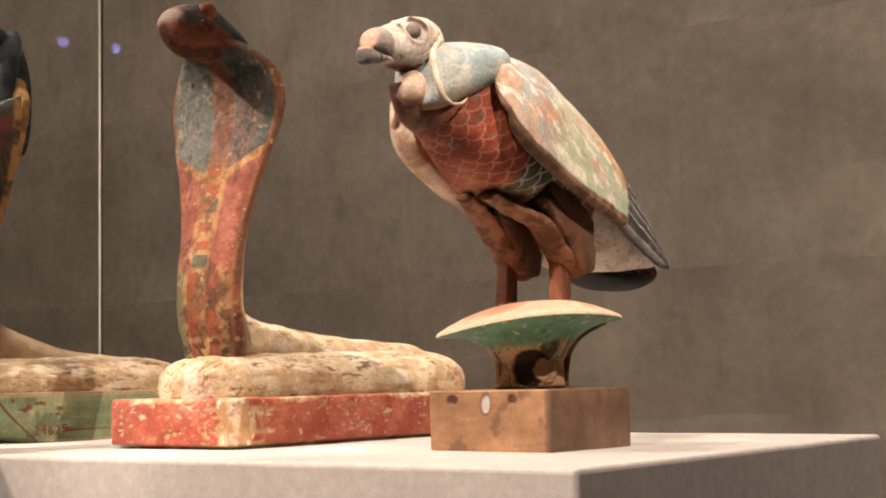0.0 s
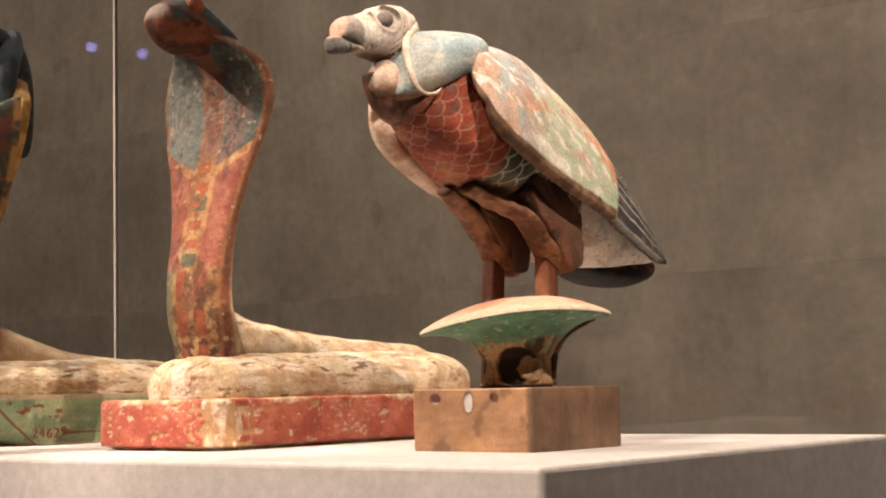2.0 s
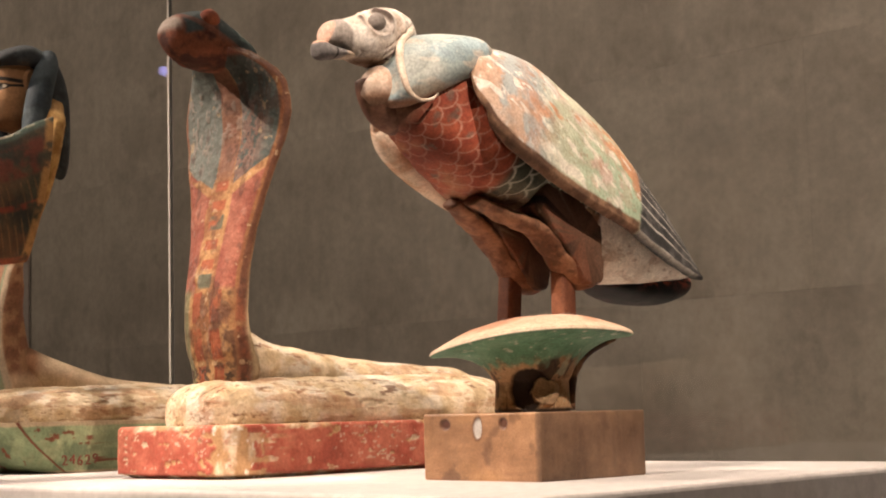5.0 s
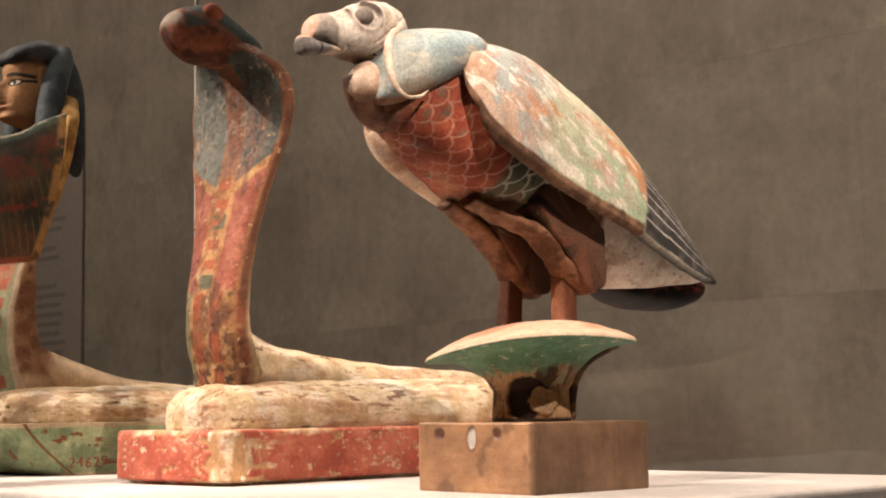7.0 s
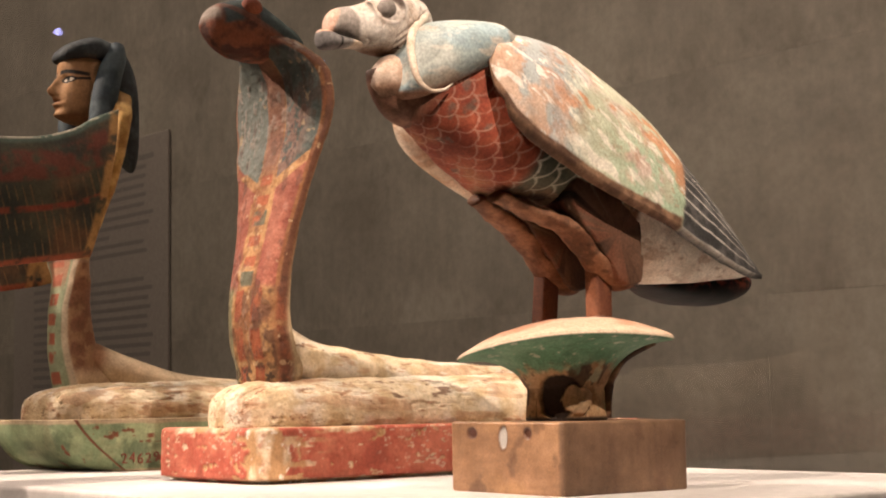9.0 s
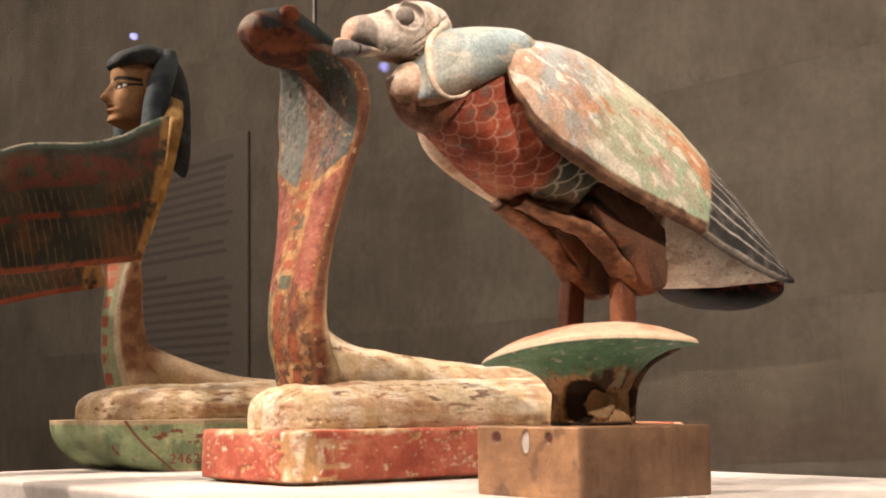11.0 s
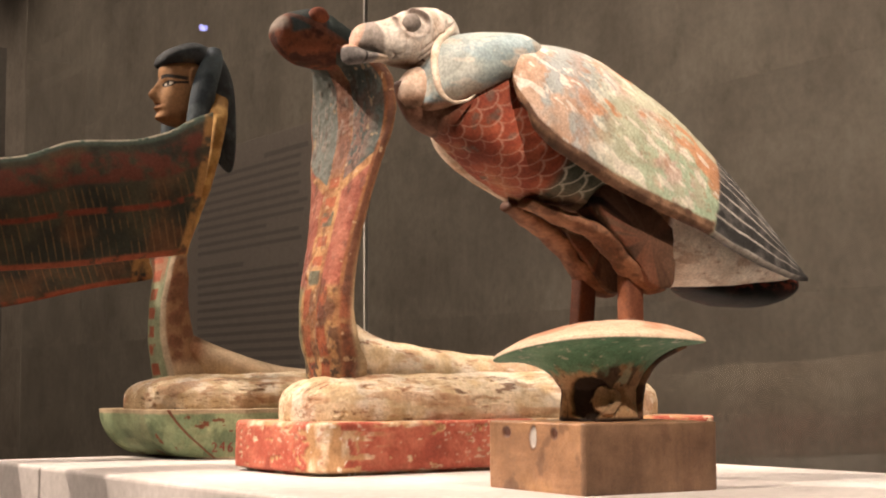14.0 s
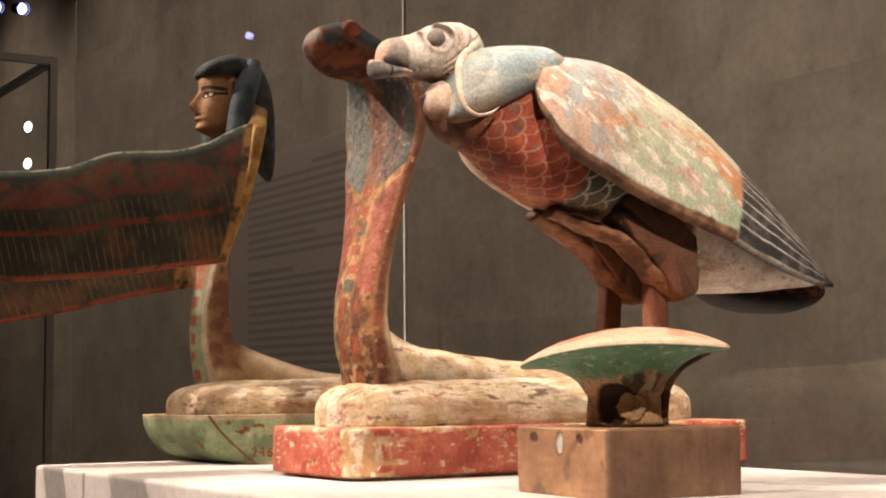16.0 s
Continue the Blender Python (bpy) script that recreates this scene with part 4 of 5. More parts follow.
    back = mixc((0.40, 0.30, 0.18), (0.22, 0.12, 0.06), step(0.19, 0.30, Z + 0.03 * (g1 - 0.5)))
    C = mixc(back, C, front)
    C = mixc(C, (0.45, 0.33, 0.20), step(0.715, 0.73, grainy(P, 90, 5, 169)) * 0.6)
    flake = step(0.57, 0.64, grainy(P, 120, 4, 176, (1, 1, 0.6))) * step(0.42, 0.58, g3)
    C = mixc(C, (0.30, 0.25, 0.21), flake * front * (0.2 + 0.3 * step(0.36, 0.42, Z)))
    C = mixc(C, (0.07, 0.035, 0.025), step(0.58, 0.66, grainy(P, 75, 4, 177, (1, 1, 0.5))) * 0.5)
    C = C * (0.76 + 0.42 * grainy(P, 30, 5, 170, (1, 1, 0.5)))[..., None]
    P = P + normals_of(P) * (0.0009 * flake + (g2 - 0.5) * 0.0016 + (g1 - 0.5) * 0.003 - 0.002 * step(0.012, 0.004, np.abs(mid - 0.33)) * front)[..., None]
    s.sheet(P, C)
    # head thrust forward
    rows = [(-0.060, 0.568, 0.578, 0.012), (-0.057, 0.557, 0.586, 0.021), (-0.047, 0.545, 0.594, 0.029), (-0.030, 0.533, 0.600, 0.034), (-0.012, 0.529, 0.604, 0.038),
            (0.008, 0.528, 0.602, 0.040), (0.030, 0.530, 0.589, 0.040), (0.052, 0.533, 0.577, 0.037), (0.070, 0.538, 0.565, 0.028), (0.078, 0.546, 0.556, 0.012)]
    P, AA = along_y(rows, CM, 200, 200, 2.2)
    x, y, z = P[..., 0], P[..., 1], P[..., 2]
    g1, g3 = grainy(P, 60, 5, 171), grainy(P, 25, 4, 172)
    C = mixc((0.065, 0.024, 0.016), (0.21, 0.070, 0.036), step(0.38, 0.62, g1))
    cap = step(-0.003, 0.003, z - (0.571 - 0.22 * np.abs(y + 0.02) - 0.25 * np.maximum(y, 0)) + 0.006 * (g3 - 0.5)) * step(-0.052, -0.045, y)
    cap = cap * (1 - step(0.014, 0.008, np.abs(y + 0.014)) * step(0.592, 0.584, z) * 0.8)
    C = mixc(C, mixc((0.030, 0.044, 0.046), (0.075, 0.10, 0.10), g1), cap)
    C = mixc(C, (0.22, 0.08, 0.05), step(0.006, 0.003, np.abs(z - (0.588 - 0.5 * y - 0.02)) ) * 0.6)
    C = mixc(C, (0.30, 0.25, 0.21), step(-0.048, -0.055, y) * step(0.566, 0.578, z))
    P = P + normals_of(P) * ((g1 - 0.5) * 0.003)[..., None]
    s.sheet(P, C)
    for side in (1, -1):
        E_ = blob((CM + side * 0.026, -0.009, 0.589), (0.013, 0.0145, 0.0145), 30, 40)
        s.sheet(E_, mixc((0.24, 0.06, 0.03), (0.33, 0.10, 0.05), step(0.4, 0.6, grainy(E_, 90, 3, 175))))
    serpent_coils(s, CM - 0.006, -0.034, 0.560, 0.130, 0.063, 181)
    R = tube([(CM, 0.036, 0.160), (CM + 0.006, 0.068, 0.146), (CM + 0.012, 0.110, 0.137), (CM + 0.012, 0.20, 0.126), (CM + 0.010, 0.32, 0.116), (CM - 0.004, 0.44, 0.112), (CM - 0.03, 0.525, 0.096), (CM - 0.04, 0.565, 0.08)],
             [0.044, 0.041, 0.037, 0.036, 0.036, 0.036, 0.034, 0.020], 280, 150, 0.86)
    R = R + normals_of(R) * ((grainy(R, 30, 4, 188) - 0.5) * 0.007)[..., None]
    s.sheet(R, gesso(R, 191))
    ob = s.build("cobra_statue", GESSO)
    return tagged(ob, "rearing painted wooden cobra statue with spread hood and cream coils", "statue")


cobra()


# ---------------------------------------------------------------- winged cobra with a carved head on the green base
WM = -1.140


def green_paint(P):
    x, y, z = P[..., 0], P[..., 1], P[..., 2]
    g1, g3 = grainy(P, 45, 5, 201), grainy(P, 18, 4, 202)
    C = mixc((0.19, 0.25, 0.14), (0.32, 0.37, 0.21), step(0.35, 0.65, g3))
    C = mixc(C, (0.35, 0.36, 0.21), step(0.5, 0.7, g1) * 0.6)
    C = mixc(C, (0.09, 0.12, 0.07), step(0.58, 0.7, grainy(P, 30, 4, 204)) * 0.6)
    C = mixc(C, (0.17, 0.06, 0.03), step(0.66, 0.69, grainy(P, 60, 5, 203, (1, 0.6, 1))))
    C = mixc(C, (0.45, 0.33, 0.22), np.maximum(step(0.068, 0.071, z + 0.004 * (g1 - 0.5)), step(0.005, 0.002, z)) * 0.8)
    # cracked seam across the side
    seam = step(0.0028, 0.0014, np.abs(y - (-0.026 + 0.55 * (0.076 - z) + 6 * (0.076 - z) ** 2 + 0.004 * (g1 - 0.5)))) * (x > WM)
    C = mixc(C, (0.16, 0.055, 0.03), seam)
    return C, -0.001 * seam


def green_base():
    s = Sculpt()
    n, m = 60, 700
    x0, x1, y0, y1 = -1.250, -0.958, -0.048, 0.50
    cx, hx = (x0 + x1) / 2, (x1 - x0) / 2
    zz = np.concatenate([[0.0] * 14, np.linspace(0, 0.076, n), [0.076] * 14])
    sc = np.concatenate([np.linspace(0, 0.97, 14), np.ones(n), np.linspace(0.99, 0, 14)])
    q = np.linspace(0, 2 * np.pi, m, endpoint=False)
    c, sn = np.cos(q), np.sin(q)
    ux = np.sign(c) * np.abs(c) ** 0.30
    uy = np.where(sn < 0, -np.abs(sn) ** 0.42, np.abs(sn) ** 0.2)
    h = np.clip(zz / 0.076, 0, 1)
    cut = 0.085 * (1 - np.sqrt(np.clip(1 - (1 - h) ** 2, 0, 1)))        # rounded bow under the front
    P = np.zeros((len(zz), m, 3))
    P[..., 0] = cx + hx * sc[:, None] * ux[None]
    ymid = 0.12
    P[..., 1] = ymid + np.where(uy[None] < 0, (ymid - y0 - cut)[:, None], y1 - ymid) * sc[:, None] * uy[None]
    P[..., 2] = zz[:, None]
    C, push = green_paint(P)
    P[..., 0] += push
    s.sheet(P, C, caps=False)
    ob = s.build("green_base", GESSO)
    for k, ch in enumerate("24629"):
        fc = bpy.data.curves.new("digit", "FONT")
        fc.body, fc.size, fc.extrude = ch, 0.021, 0.0006
        tmp = new("digit", fc)
        me = bpy.data.meshes.new_from_object(tmp)
        bpy.data.objects.remove(tmp)
        me.materials.append(DIGITM)
        d = new("digit", me)
        d.matrix_world = pose(-0.9565, 0.038 + 0.0132 * k, 0.012 + 0.001 * math.sin(k * 2), 90, 0, 90)
        d.parent = ob
    return tagged(ob, "worn green painted wooden base with rounded bow and red number", "base")


green_base()


def winged_cobra():
    s = Sculpt()
    # stem and hood
    rows = [(0.122, 0.050, 0.040, 0.028, 0.060), (0.14, 0.047, 0.038, 0.029, 0.056), (0.165, 0.040, 0.035, 0.027, 0.050), (0.20, 0.034, 0.032, 0.025, 0.044), (0.24, 0.033, 0.031, 0.022, 0.038), (0.29, 0.038, 0.038, 0.018, 0.030),
            (0.32, 0.040, 0.056, 0.015, 0.021), (0.38, 0.054, 0.078, 0.013, 0.021), (0.44, 0.070, 0.094, 0.013, 0.023), (0.50, 0.082, 0.099, 0.015, 0.026),
            (0.54, 0.090, 0.095, 0.018, 0.028), (0.57, 0.098, 0.070, 0.024, 0.034), (0.60, 0.104, 0.045, 0.03, 0.04)]
    yc, hw, tf, tb = curves(rows)
    z = np.linspace(rows[0][0], rows[-1][0], 300)
    A = np.linspace(0, 2 * np.pi, 260, endpoint=False)
    Z, AA = np.meshgrid(z, A, indexing="ij")
    c, sn = np.cos(AA), np.sin(AA)
    xn = np.sign(c) * np.abs(c) ** 0.8
    P = np.stack([WM + 0.012 * step(0.34, 0.28, Z) + hw(Z) * xn, yc(Z) + np.where(sn < 0, tf(Z), tb(Z)) * np.sign(sn) * np.abs(sn) ** 0.75, Z], -1)
    g1 = grainy(P, 50, 5, 211)
    gold = mixc((0.28, 0.15, 0.045), (0.44, 0.27, 0.09), step(0.35, 0.65, g1))
    C = mixc((0.045, 0.05, 0.04), (0.10, 0.075, 0.05), step(0.4, 0.65, g1))
    C = mixc(C, gold, step(0.80, 0.88, np.abs(xn)))
    low = step(0.325, 0.315, Z)
    checks = mixc((0.23, 0.26, 0.16), (0.27, 0.085, 0.045), step(0.35, 0.45, np.mod((Z + 0.004 * g1) / 0.03, 1)) * step(0.42, 0.36, np.abs(xn)) * step(0.25, 0.45, g1))
    checks = mixc(checks, (0.45, 0.36, 0.25), step(0.72, 0.80, np.abs(xn)))
    checks = checks * (0.55 + 0.5 * grainy(P, 35, 4, 213))[..., None]
    C = mixc(C, mixc(checks, (0.30, 0.09, 0.05), step(0.27, 0.30, Z) * step(0.7, 0.6, np.abs(xn)) * 0.6), low)
    bk = mixc((0.17, 0.08, 0.045), (0.26, 0.15, 0.08), step(0.4, 0.6, g1))
    C = mixc(C, mixc(bk, (0.42, 0.30, 0.19), step(0.16, 0.14, Z)), step(-0.45, -0.25, sn) * step(0.33, 0.31, Z))
    P = P + normals_of(P) * ((g1 - 0.5) * 0.003)[..., None]
    s.sheet(P, C)
    # wings held out in front, one each side
    top = curve([-0.46, -0.40, -0.327, -0.241, -0.153, -0.06, 0.0, 0.036, 0.075], [0.430, 0.436, 0.441, 0.453, 0.484, 0.494, 0.512, 0.533, 0.550])
    bot = curve([-0.46, -0.40, -0.324, -0.239, -0.151, -0.06, 0.037, 0.075], [0.300, 0.282, 0.277, 0.283, 0.292, 0.306, 0.320, 0.330])
    for side in (1, -1):
        nu, nv = 420, 260
        u = np.linspace(-0.46, 0.075, nu)
        a = np.linspace(0, 2 * np.pi, nv, endpoint=False)
        U, A = np.meshgrid(u, a, indexing="ij")
        ca, sa = np.cos(A), np.sin(A)
        v = 0.5 + 0.5 * np.sign(sa) * np.abs(sa) ** 0.9
        U = -0.46 + (U + 0.46) * (0.535 - (0.046 if side > 0 else 0.01) * (1 - v)) / 0.535
        th = 0.006 * step(-0.46, -0.44, U) + 0.002
        bow = 0.014 * np.sin(np.pi * v) + 0.02 * ((U - 0.07) / 0.5) ** 2
        P = np.stack([WM + side * (0.098 + bow + th * np.sign(ca) * np.abs(ca) ** 0.5), U, bot(U) + (top(U) - bot(U)) * v - (0.032 + 0.030 * step(0.03, -0.40, U) if side < 0 else 0)], -1)
        g1, g3 = grainy(P, 50, 5, 221), grainy(P, 16, 4, 222)
        C = mixc((0.028, 0.034, 0.026), (0.065, 0.062, 0.040), step(0.35, 0.65, g3))
        C = mixc(C, (0.16, 0.07, 0.03), step(0.50, 0.72, grainy(P, 12, 5, 223)) * 0.6)
        lean = U * 0.95 + (v - 0.5) * 0.05
        quill = np.abs(np.mod(lean / 0.0115, 1) - 0.5)
        low = step(0.62, 0.60, v)
        C = mixc(C, (0.22, 0.12, 0.05), step(0.41, 0.47, quill) * low * step(0.38, 0.6, g1) * 0.9)
        C = mixc(C, (0.20, 0.045, 0.025), step(0.03, 0.015, np.abs(v - 0.42)) * step(0.3, 0.5, g1))
        C = mixc(C, (0.15, 0.035, 0.022), step(0.62, 0.66, v) * step(0.92, 0.86, v) * step(0.3, 0.55, g1) * 0.75)
        C = mixc(C, (0.26, 0.07, 0.035), step(0.06, 0.03, v) * step(0.25, 0.5, g1))
        C = mixc(C, (0.07, 0.10, 0.08), step(0.93, 0.97, v))
        C = mixc(C, (0.30, 0.28, 0.22), step(0.975, 0.99, v) * step(0.4, 0.5, g1))
        inside = (side * np.sign(ca) < 0)
        C = mixc(C, (0.15, 0.036, 0.024), inside * 0.75)
        C = mixc(C, (0.36, 0.20, 0.07), step(-0.018, -0.010, U - 0.075 + 0.046 * (1 - v)) * step(0.3, 0.55, g1))
        s.sheet(P, C)
    # carved head: plain face under a long wig, turned a little aside
    def turned(Q, deg=-31):
        ca, sa = math.cos(radians(deg)), math.sin(radians(deg))
        dx, dy = Q[..., 0] - WM, Q[..., 1] - 0.085
        return np.stack([WM + ca * dx - sa * dy, 0.085 + sa * dx + ca * dy, Q[..., 2]], -1)
    zz = np.linspace(0.537, 0.662, 190)
    width = curve([0.537, 0.540, 0.546, 0.556, 0.57, 0.59, 0.61, 0.63, 0.65, 0.662], [0.006, 0.016, 0.025, 0.033, 0.038, 0.042, 0.043, 0.042, 0.040, 0.028])
    front = curve([0.537, 0.540, 0.546, 0.552, 0.561, 0.568, 0.576, 0.585, 0.60, 0.612, 0.625, 0.640, 0.662],
                  [0.062, 0.046, 0.030, 0.023, 0.0245, 0.024, 0.025, 0.026, 0.028, 0.0275, 0.0270, 0.0290, 0.045])
    ridge = curve([0.537, 0.576, 0.5795, 0.584, 0.590, 0.600, 0.610, 0.620, 0.662], [0, 0, 0.006, 0.015, 0.0185, 0.0125, 0.005, 0, 0])
    spread = curve([0.537, 0.58, 0.588, 0.60, 0.612, 0.662], [0.010, 0.0105, 0.0085, 0.0062, 0.0055, 0.0055])
    aa = np.linspace(0, 2 * np.pi, 420, endpoint=False)
    z, AA = np.meshgrid(zz, aa, indexing="ij")
    ca, sa = np.cos(AA), np.sin(AA)
    x = WM + width(z) * np.sign(sa) * np.abs(sa) ** 0.85
    ymid = 0.085
    y = ymid - np.where(ca > 0, ymid - front(z), 0.03) * np.sign(ca) * np.abs(ca) ** 0.8
    dx = np.abs(x - WM)
    fore = step(0.3, 0.6, ca)
    y = y - fore * ridge(z) * np.exp(-(dx / spread(z)) ** 2)
    y = y - fore * np.exp(-(dx / 0.012) ** 2) * (0.0065 * np.exp(-((z - 0.5765) / 0.0032) ** 2) + 0.0060 * np.exp(-((z - 0.5675) / 0.0034) ** 2) + 0.003 * np.exp(-((z - 0.551) / 0.006) ** 2))
    y = y + fore * 0.0045 * np.exp(-((dx - 0.017) / 0.008) ** 2 - ((z - 0.606) / 0.007) ** 2)
    P = np.stack([x, y, z], -1)
    C = flat_colour(P, (0.30, 0.165, 0.075), 0.22, 60, 231)
    C = mixc(C, (0.20, 0.085, 0.04), fore * np.exp(-(dx / 0.013) ** 2) * np.exp(-((z - 0.572) / 0.007) ** 2) * 0.6)
    C = mixc(C, (0.10, 0.04, 0.02), fore * step(0.014, 0.011, dx) * step(0.0016, 0.0008, np.abs(z - 0.5722)))
    ez = z - 0.6055 - 0.06 * (dx - 0.02)
    eye_line = step(1.2, 0.95, ((dx - 0.0215) / 0.0125) ** 2 + (ez / 0.0052) ** 2)
    white = step(1.1, 0.9, ((dx - 0.0215) / 0.0098) ** 2 + (ez / 0.0032) ** 2)
    brow = step(0.0036, 0.0024, np.abs(z - 0.6185 + 10 * (dx - 0.018) ** 2)) * step(0.005, 0.008, dx) * step(0.043, 0.040, dx)
    liner = step(0.0026, 0.0016, np.abs(ez)) * step(0.028, 0.031, dx) * (y < 0.074)
    C = mixc(C, (0.02, 0.017, 0.015), np.clip(eye_line + brow + liner, 0, 1) * (ca > 0))
    C = mixc(C, (0.50, 0.44, 0.35), white * (ca > 0))
    C = mixc(C, (0.02, 0.016, 0.014), white * step(0.0048, 0.0038, np.abs(dx - 0.0205)) * (ca > 0))
    s.sheet(turned(P, -6), C)
    for side in (1, -1):
        E_ = blob((WM + side * 0.043, 0.073, 0.615), (0.006, 0.010, 0.019), 24, 30)
        E_[..., 0] -= side * 0.004 * np.exp(-((E_[..., 1] - 0.073) / 0.005) ** 2 - ((E_[..., 2] - 0.618) / 0.009) ** 2)
        s.sheet(turned(E_, -6), flat_colour(E_, (0.30, 0.165, 0.075), 0.2))
    rows = [(0.023, 0.641, 0.649, 0.018), (0.028, 0.637, 0.658, 0.034), (0.044, 0.635, 0.6685, 0.046), (0.078, 0.630, 0.679, 0.052), (0.104, 0.56, 0.675, 0.053),
            (0.127, 0.50, 0.662, 0.050), (0.142, 0.474, 0.637, 0.043), (0.150, 0.468, 0.600, 0.030), (0.153, 0.50, 0.56, 0.010)]
    P, AA = along_y(rows, WM, 180, 200, 2.4)
    g = grainy(P, 40, 4, 241)
    C = mixc((0.026, 0.032, 0.036), (0.055, 0.066, 0.072), step(0.4, 0.6, g))
    C = mixc(C, (0.12, 0.085, 0.06), step(0.60, 0.68, grainy(P, 30, 4, 242)) * 0.6)
    s.sheet(turned(P, -6), C)
    for side in (1, -1):       # smooth lappets falling in front of the shoulders
        T = tube([(WM + side * 0.040, 0.104, 0.662), (WM + side * 0.049, 0.097, 0.642), (WM + side * 0.053, 0.085, 0.612), (WM + side * 0.054, 0.077, 0.580), (WM + side * 0.053, 0.073, 0.545), (WM + side * 0.05, 0.071, 0.515)],
                 [0.012, 0.017, 0.0195, 0.0205, 0.021, 0.018], 80, 60)
        s.sheet(T, mixc((0.035, 0.050, 0.062), (0.065, 0.088, 0.10), step(0.4, 0.6, grainy(T, 50, 4, 245))))
    # coils
    serpent_coils(s, WM + 0.030, -0.030, 0.46, 0.130, 0.074, 251, 0.105)
    R = tube([(WM + 0.012, 0.050, 0.178), (WM + 0.014, 0.085, 0.160), (WM + 0.018, 0.135, 0.142), (WM + 0.02, 0.24, 0.118), (WM + 0.012, 0.36, 0.11), (WM - 0.01, 0.45, 0.10)],
             [0.030, 0.034, 0.033, 0.029, 0.026, 0.02], 160, 100, 0.9)
    s.sheet(R, mixc(flat_colour(R, (0.52, 0.40, 0.27), 0.3, 40, 261), (0.25, 0.13, 0.07), step(0.095, 0.07, R[..., 1] - 0.35 * (R[..., 2] - 0.16))))
    ob = s.build("winged_cobra_statue", GESSO)
    return tagged(ob, "painted wooden winged cobra statue with dark-wigged carved head", "statue")


winged_cobra()


# ---------------------------------------------------------------- glass screen behind the plinth
screen = tagged(empty("glass_screen", (-1.455, 0.600, FLOOR)), "tall clear glass screen of two panes behind the plinth", "glass screen")
for x0, x1 in ((-1.452, 1.6), (-3.6, -1.458)):
    bm = box_bm(x0 + 1.455, x1 + 1.455, 0.0, 0.010, 0.0, CEIL - FLOOR)
    g = part("pane", bm, GLASSM, screen, "clear glass pane")
    g.visible_shadow = False
part("seal", box_bm(-0.003, 0.003, -0.001, 0.011, 0.0, CEIL - FLOOR), EDGEM, screen, "pale upright seal between the panes")


# ---------------------------------------------------------------- lamps under the ceiling
def lamp_head(eye, aim, k=1.0):
    ob = tagged(empty("spot_lamp", eye), "small black ceiling spot lamp, lit", "lamp", "ceiling spot lamps")
    d = (Vector(aim) - Vector(eye)).normalized()
    rot = d.to_track_quat("-Z", "Y").to_matrix().to_4x4() @ Matrix.Scale(k, 4)
    bm = bmesh.new()
    bmesh.ops.create_cone(bm, cap_ends=False, segments=28, radius1=0.05, radius2=0.042, depth=0.12)
    bmesh.ops.translate(bm, vec=(0, 0, 0.085), verts=bm.verts)
    bmesh.ops.transform(bm, matrix=rot, verts=bm.verts)
    part("housing", bm, LAMPM, ob, smooth=True)
    bm = bmesh.new()
    bmesh.ops.create_circle(bm, cap_ends=True, segments=28, radius=0.040)
    bmesh.ops.translate(bm, vec=(0, 0, 0.06), verts=bm.verts)
    bmesh.ops.transform(bm, matrix=rot, verts=bm.verts)
    part("lens", bm, GLOWM, ob, "glowing lens")
    bm = bmesh.new()
    bmesh.ops.create_cone(bm, cap_ends=True, segments=12, radius1=0.008, radius2=0.008, depth=CEIL - eye[2])
    bmesh.ops.translate(bm, vec=(0.0, 0.0, (CEIL - eye[2]) / 2 + 0.08), verts=bm.verts)
    part("stem", bm, LAMPM, ob)


# the last two heads hold the added fill beams
for eye, aim, watts, cone in LAMPS:
    lamp_head(eye, aim)
for eye in ((-3.56, 0.0, 1.33), (-2.29, 0.0, 1.005), (-2.08, 0.0, 0.955)):
    lamp_head(eye, (0.3, 0.6, 0.3), 0.30)


# ---------------------------------------------------------------- printed text panel on the wall
panel = tagged(part("text_panel", box_bm(-7.05, -5.36, WALL_Y - 0.016, WALL_Y - 0.004, -0.25, 1.42, 0.002, 1), PANELM), "grey-brown wall panel with dark printed paragraphs", "text panel")
rnd = random.Random(5)
z = 1.315
row = 0
while z > 0.19:
    head = row in (0, 12)
    gap = row == 11
    if not gap:
        x0 = -6.80
        x1 = -6.22 if head and row else (-5.95 if row == 8 else -5.50 - 0.10 * rnd.random())
        if row == 0:
            x0, x1 = -5.98, -5.50
        part("text_line", box_bm(x0, x1, WALL_Y - 0.0166, WALL_Y - 0.0155, z - (0.013 if head else 0.0100), z + (0.013 if head else 0.0100)), INK, panel)
    z -= 0.046
    row += 1


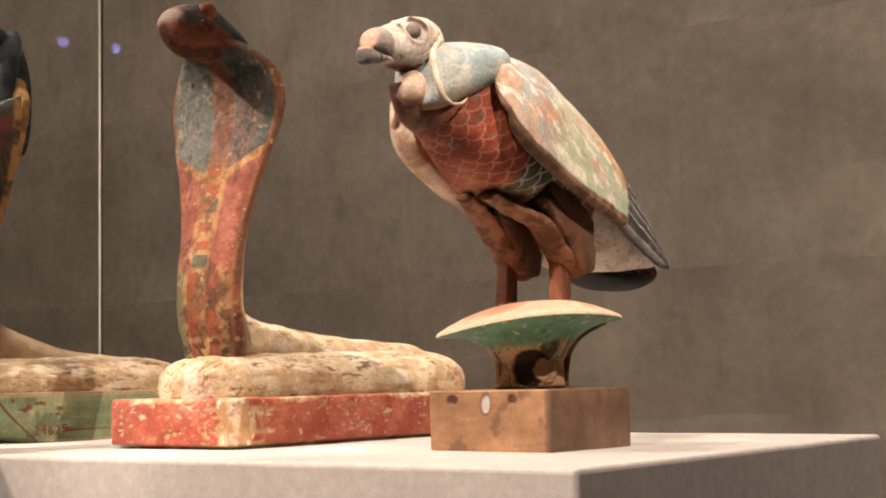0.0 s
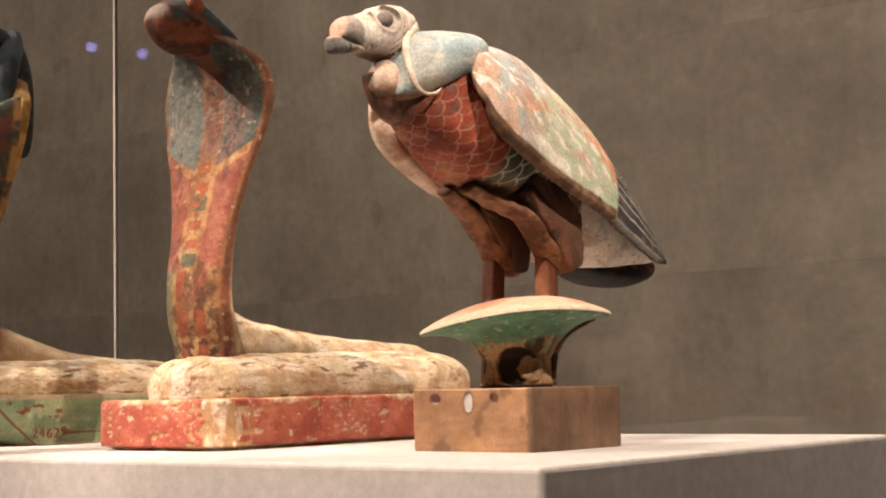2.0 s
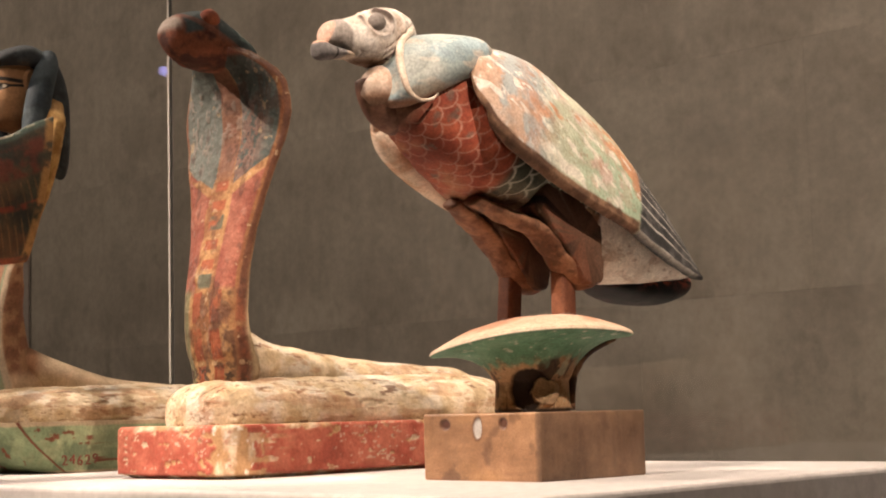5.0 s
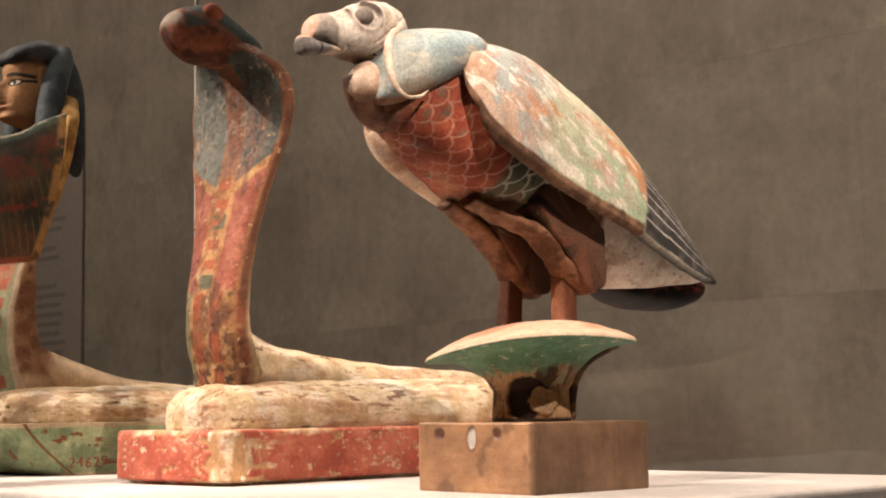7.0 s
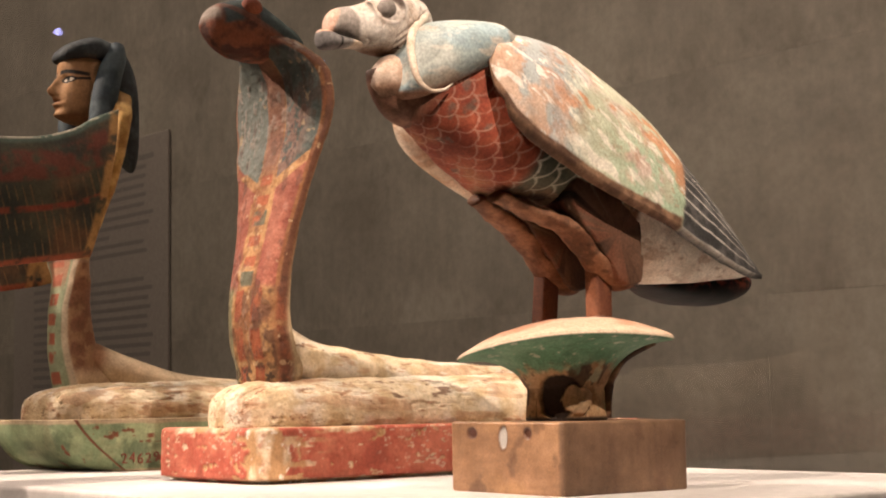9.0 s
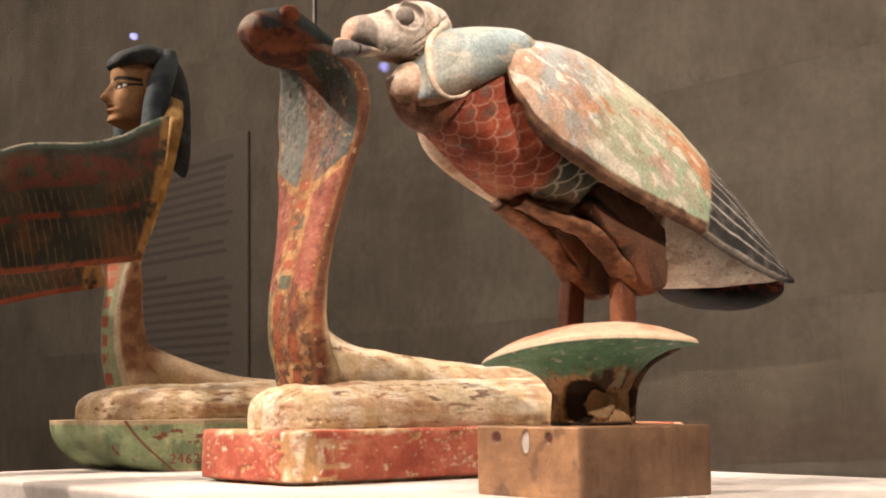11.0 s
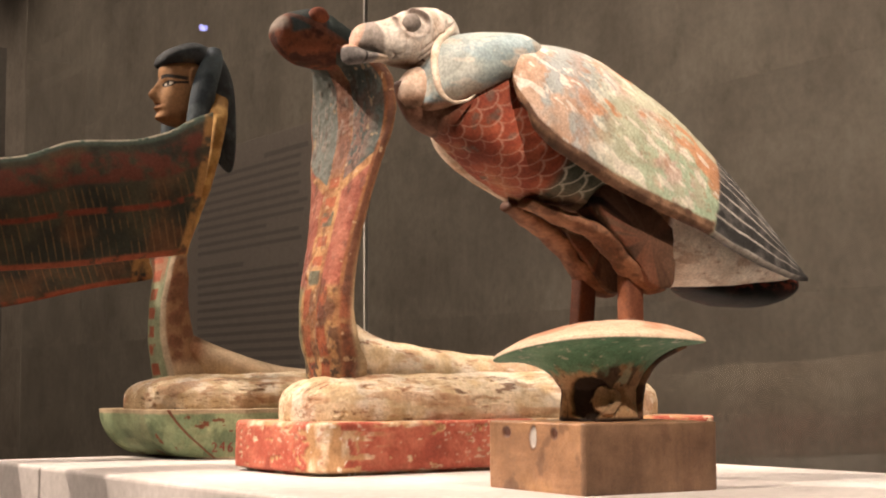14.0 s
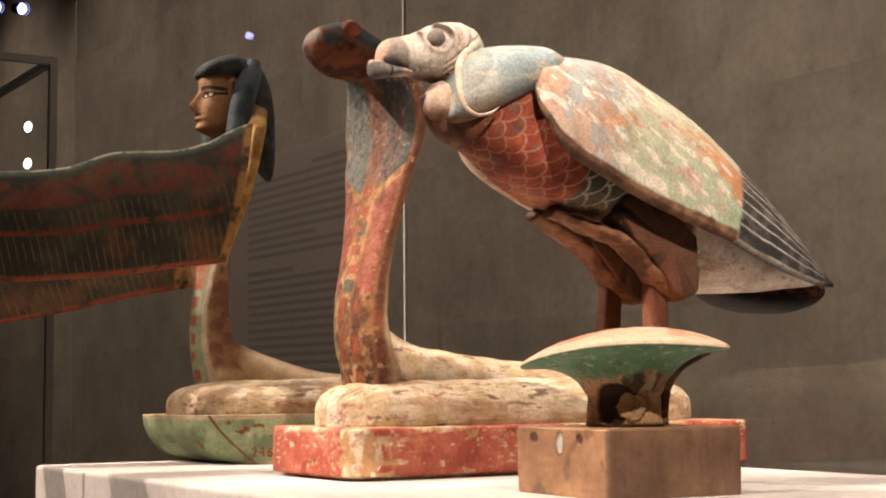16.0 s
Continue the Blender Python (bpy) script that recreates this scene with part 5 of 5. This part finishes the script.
# ---------------------------------------------------------------- another show case further along
def show_case(x0, x1, y0, y1, z1):
    ob = tagged(empty("show_case", (x0, y0, FLOOR)), "tall dark-framed glass show case standing by the wall", "show case")
    w, d, h, t = x1 - x0, y1 - y0, z1 - FLOOR, 0.032
    part("cabinet_base", box_bm(0, w, 0, d, 0, 0.5, 0.004, 1), FRAMEM, ob)
    for px in (0, w - t):
        for py in (0, d - t):
            part("post", box_bm(px, px + t, py, py + t, 0.5, h - t), FRAMEM, ob)
    for py in (0, d - t):
        part("rail", box_bm(0, w, py, py + t, h - t, h), FRAMEM, ob)
    for px in (0, w - t):
        part("rail", box_bm(px, px + t, t, d - t, h - t, h), FRAMEM, ob)
    for y in (0.015, d - 0.025):
        g = part("pane", box_bm(t, w - t, y, y + 0.008, 0.5, h - t), GLASSM, ob, "clear glass pane")
        g.visible_shadow = False
    for z in (1.28, 1.117):        # small lit lamps on the back post
        bm = bmesh.new()
        bmesh.ops.create_uvsphere(bm, u_segments=20, v_segments=12, radius=0.030)
        bmesh.ops.scale(bm, vec=(1.2, 0.6, 0.8), verts=bm.verts)
        bmesh.ops.translate(bm, vec=(w - 0.34, d - 0.022, z - FLOOR), verts=bm.verts)
        part("case_lamp", bm, CASEGLOW, ob, "small white glowing lamp", True)


show_case(-6.6, -5.11, -0.20, 1.01, 1.53)

# ---------------------------------------------------------------- stone slabs of the wall
meshes = {}
zs = [FLOOR, -0.33, 0.40, 1.13, 1.86, 2.59, 3.32, 4.05, CEIL]
for r in range(8):
    off = 0.0 if r % 2 else 0.62
    x = X0 - off
    while x < X1:
        a, b = max(x, X0), min(x + 1.24, X1)
        if b - a > 0.05:
            key = (r, round(b - a, 3))
            if key not in meshes:
                bm = box_bm(0.0002, b - a - 0.0002, 0, 0.03, 0.0002, zs[r + 1] - zs[r] - 0.0002, 0.0003, 1)
                me = bpy.data.meshes.new("slab")
                bm.to_mesh(me)
                bm.free()
                me.materials.append(WALLM)
                meshes[key] = me
            sl = new("slab", meshes[key])
            sl.location = (a, WALL_Y, zs[r])
            sl.parent = wall
        x += 1.24
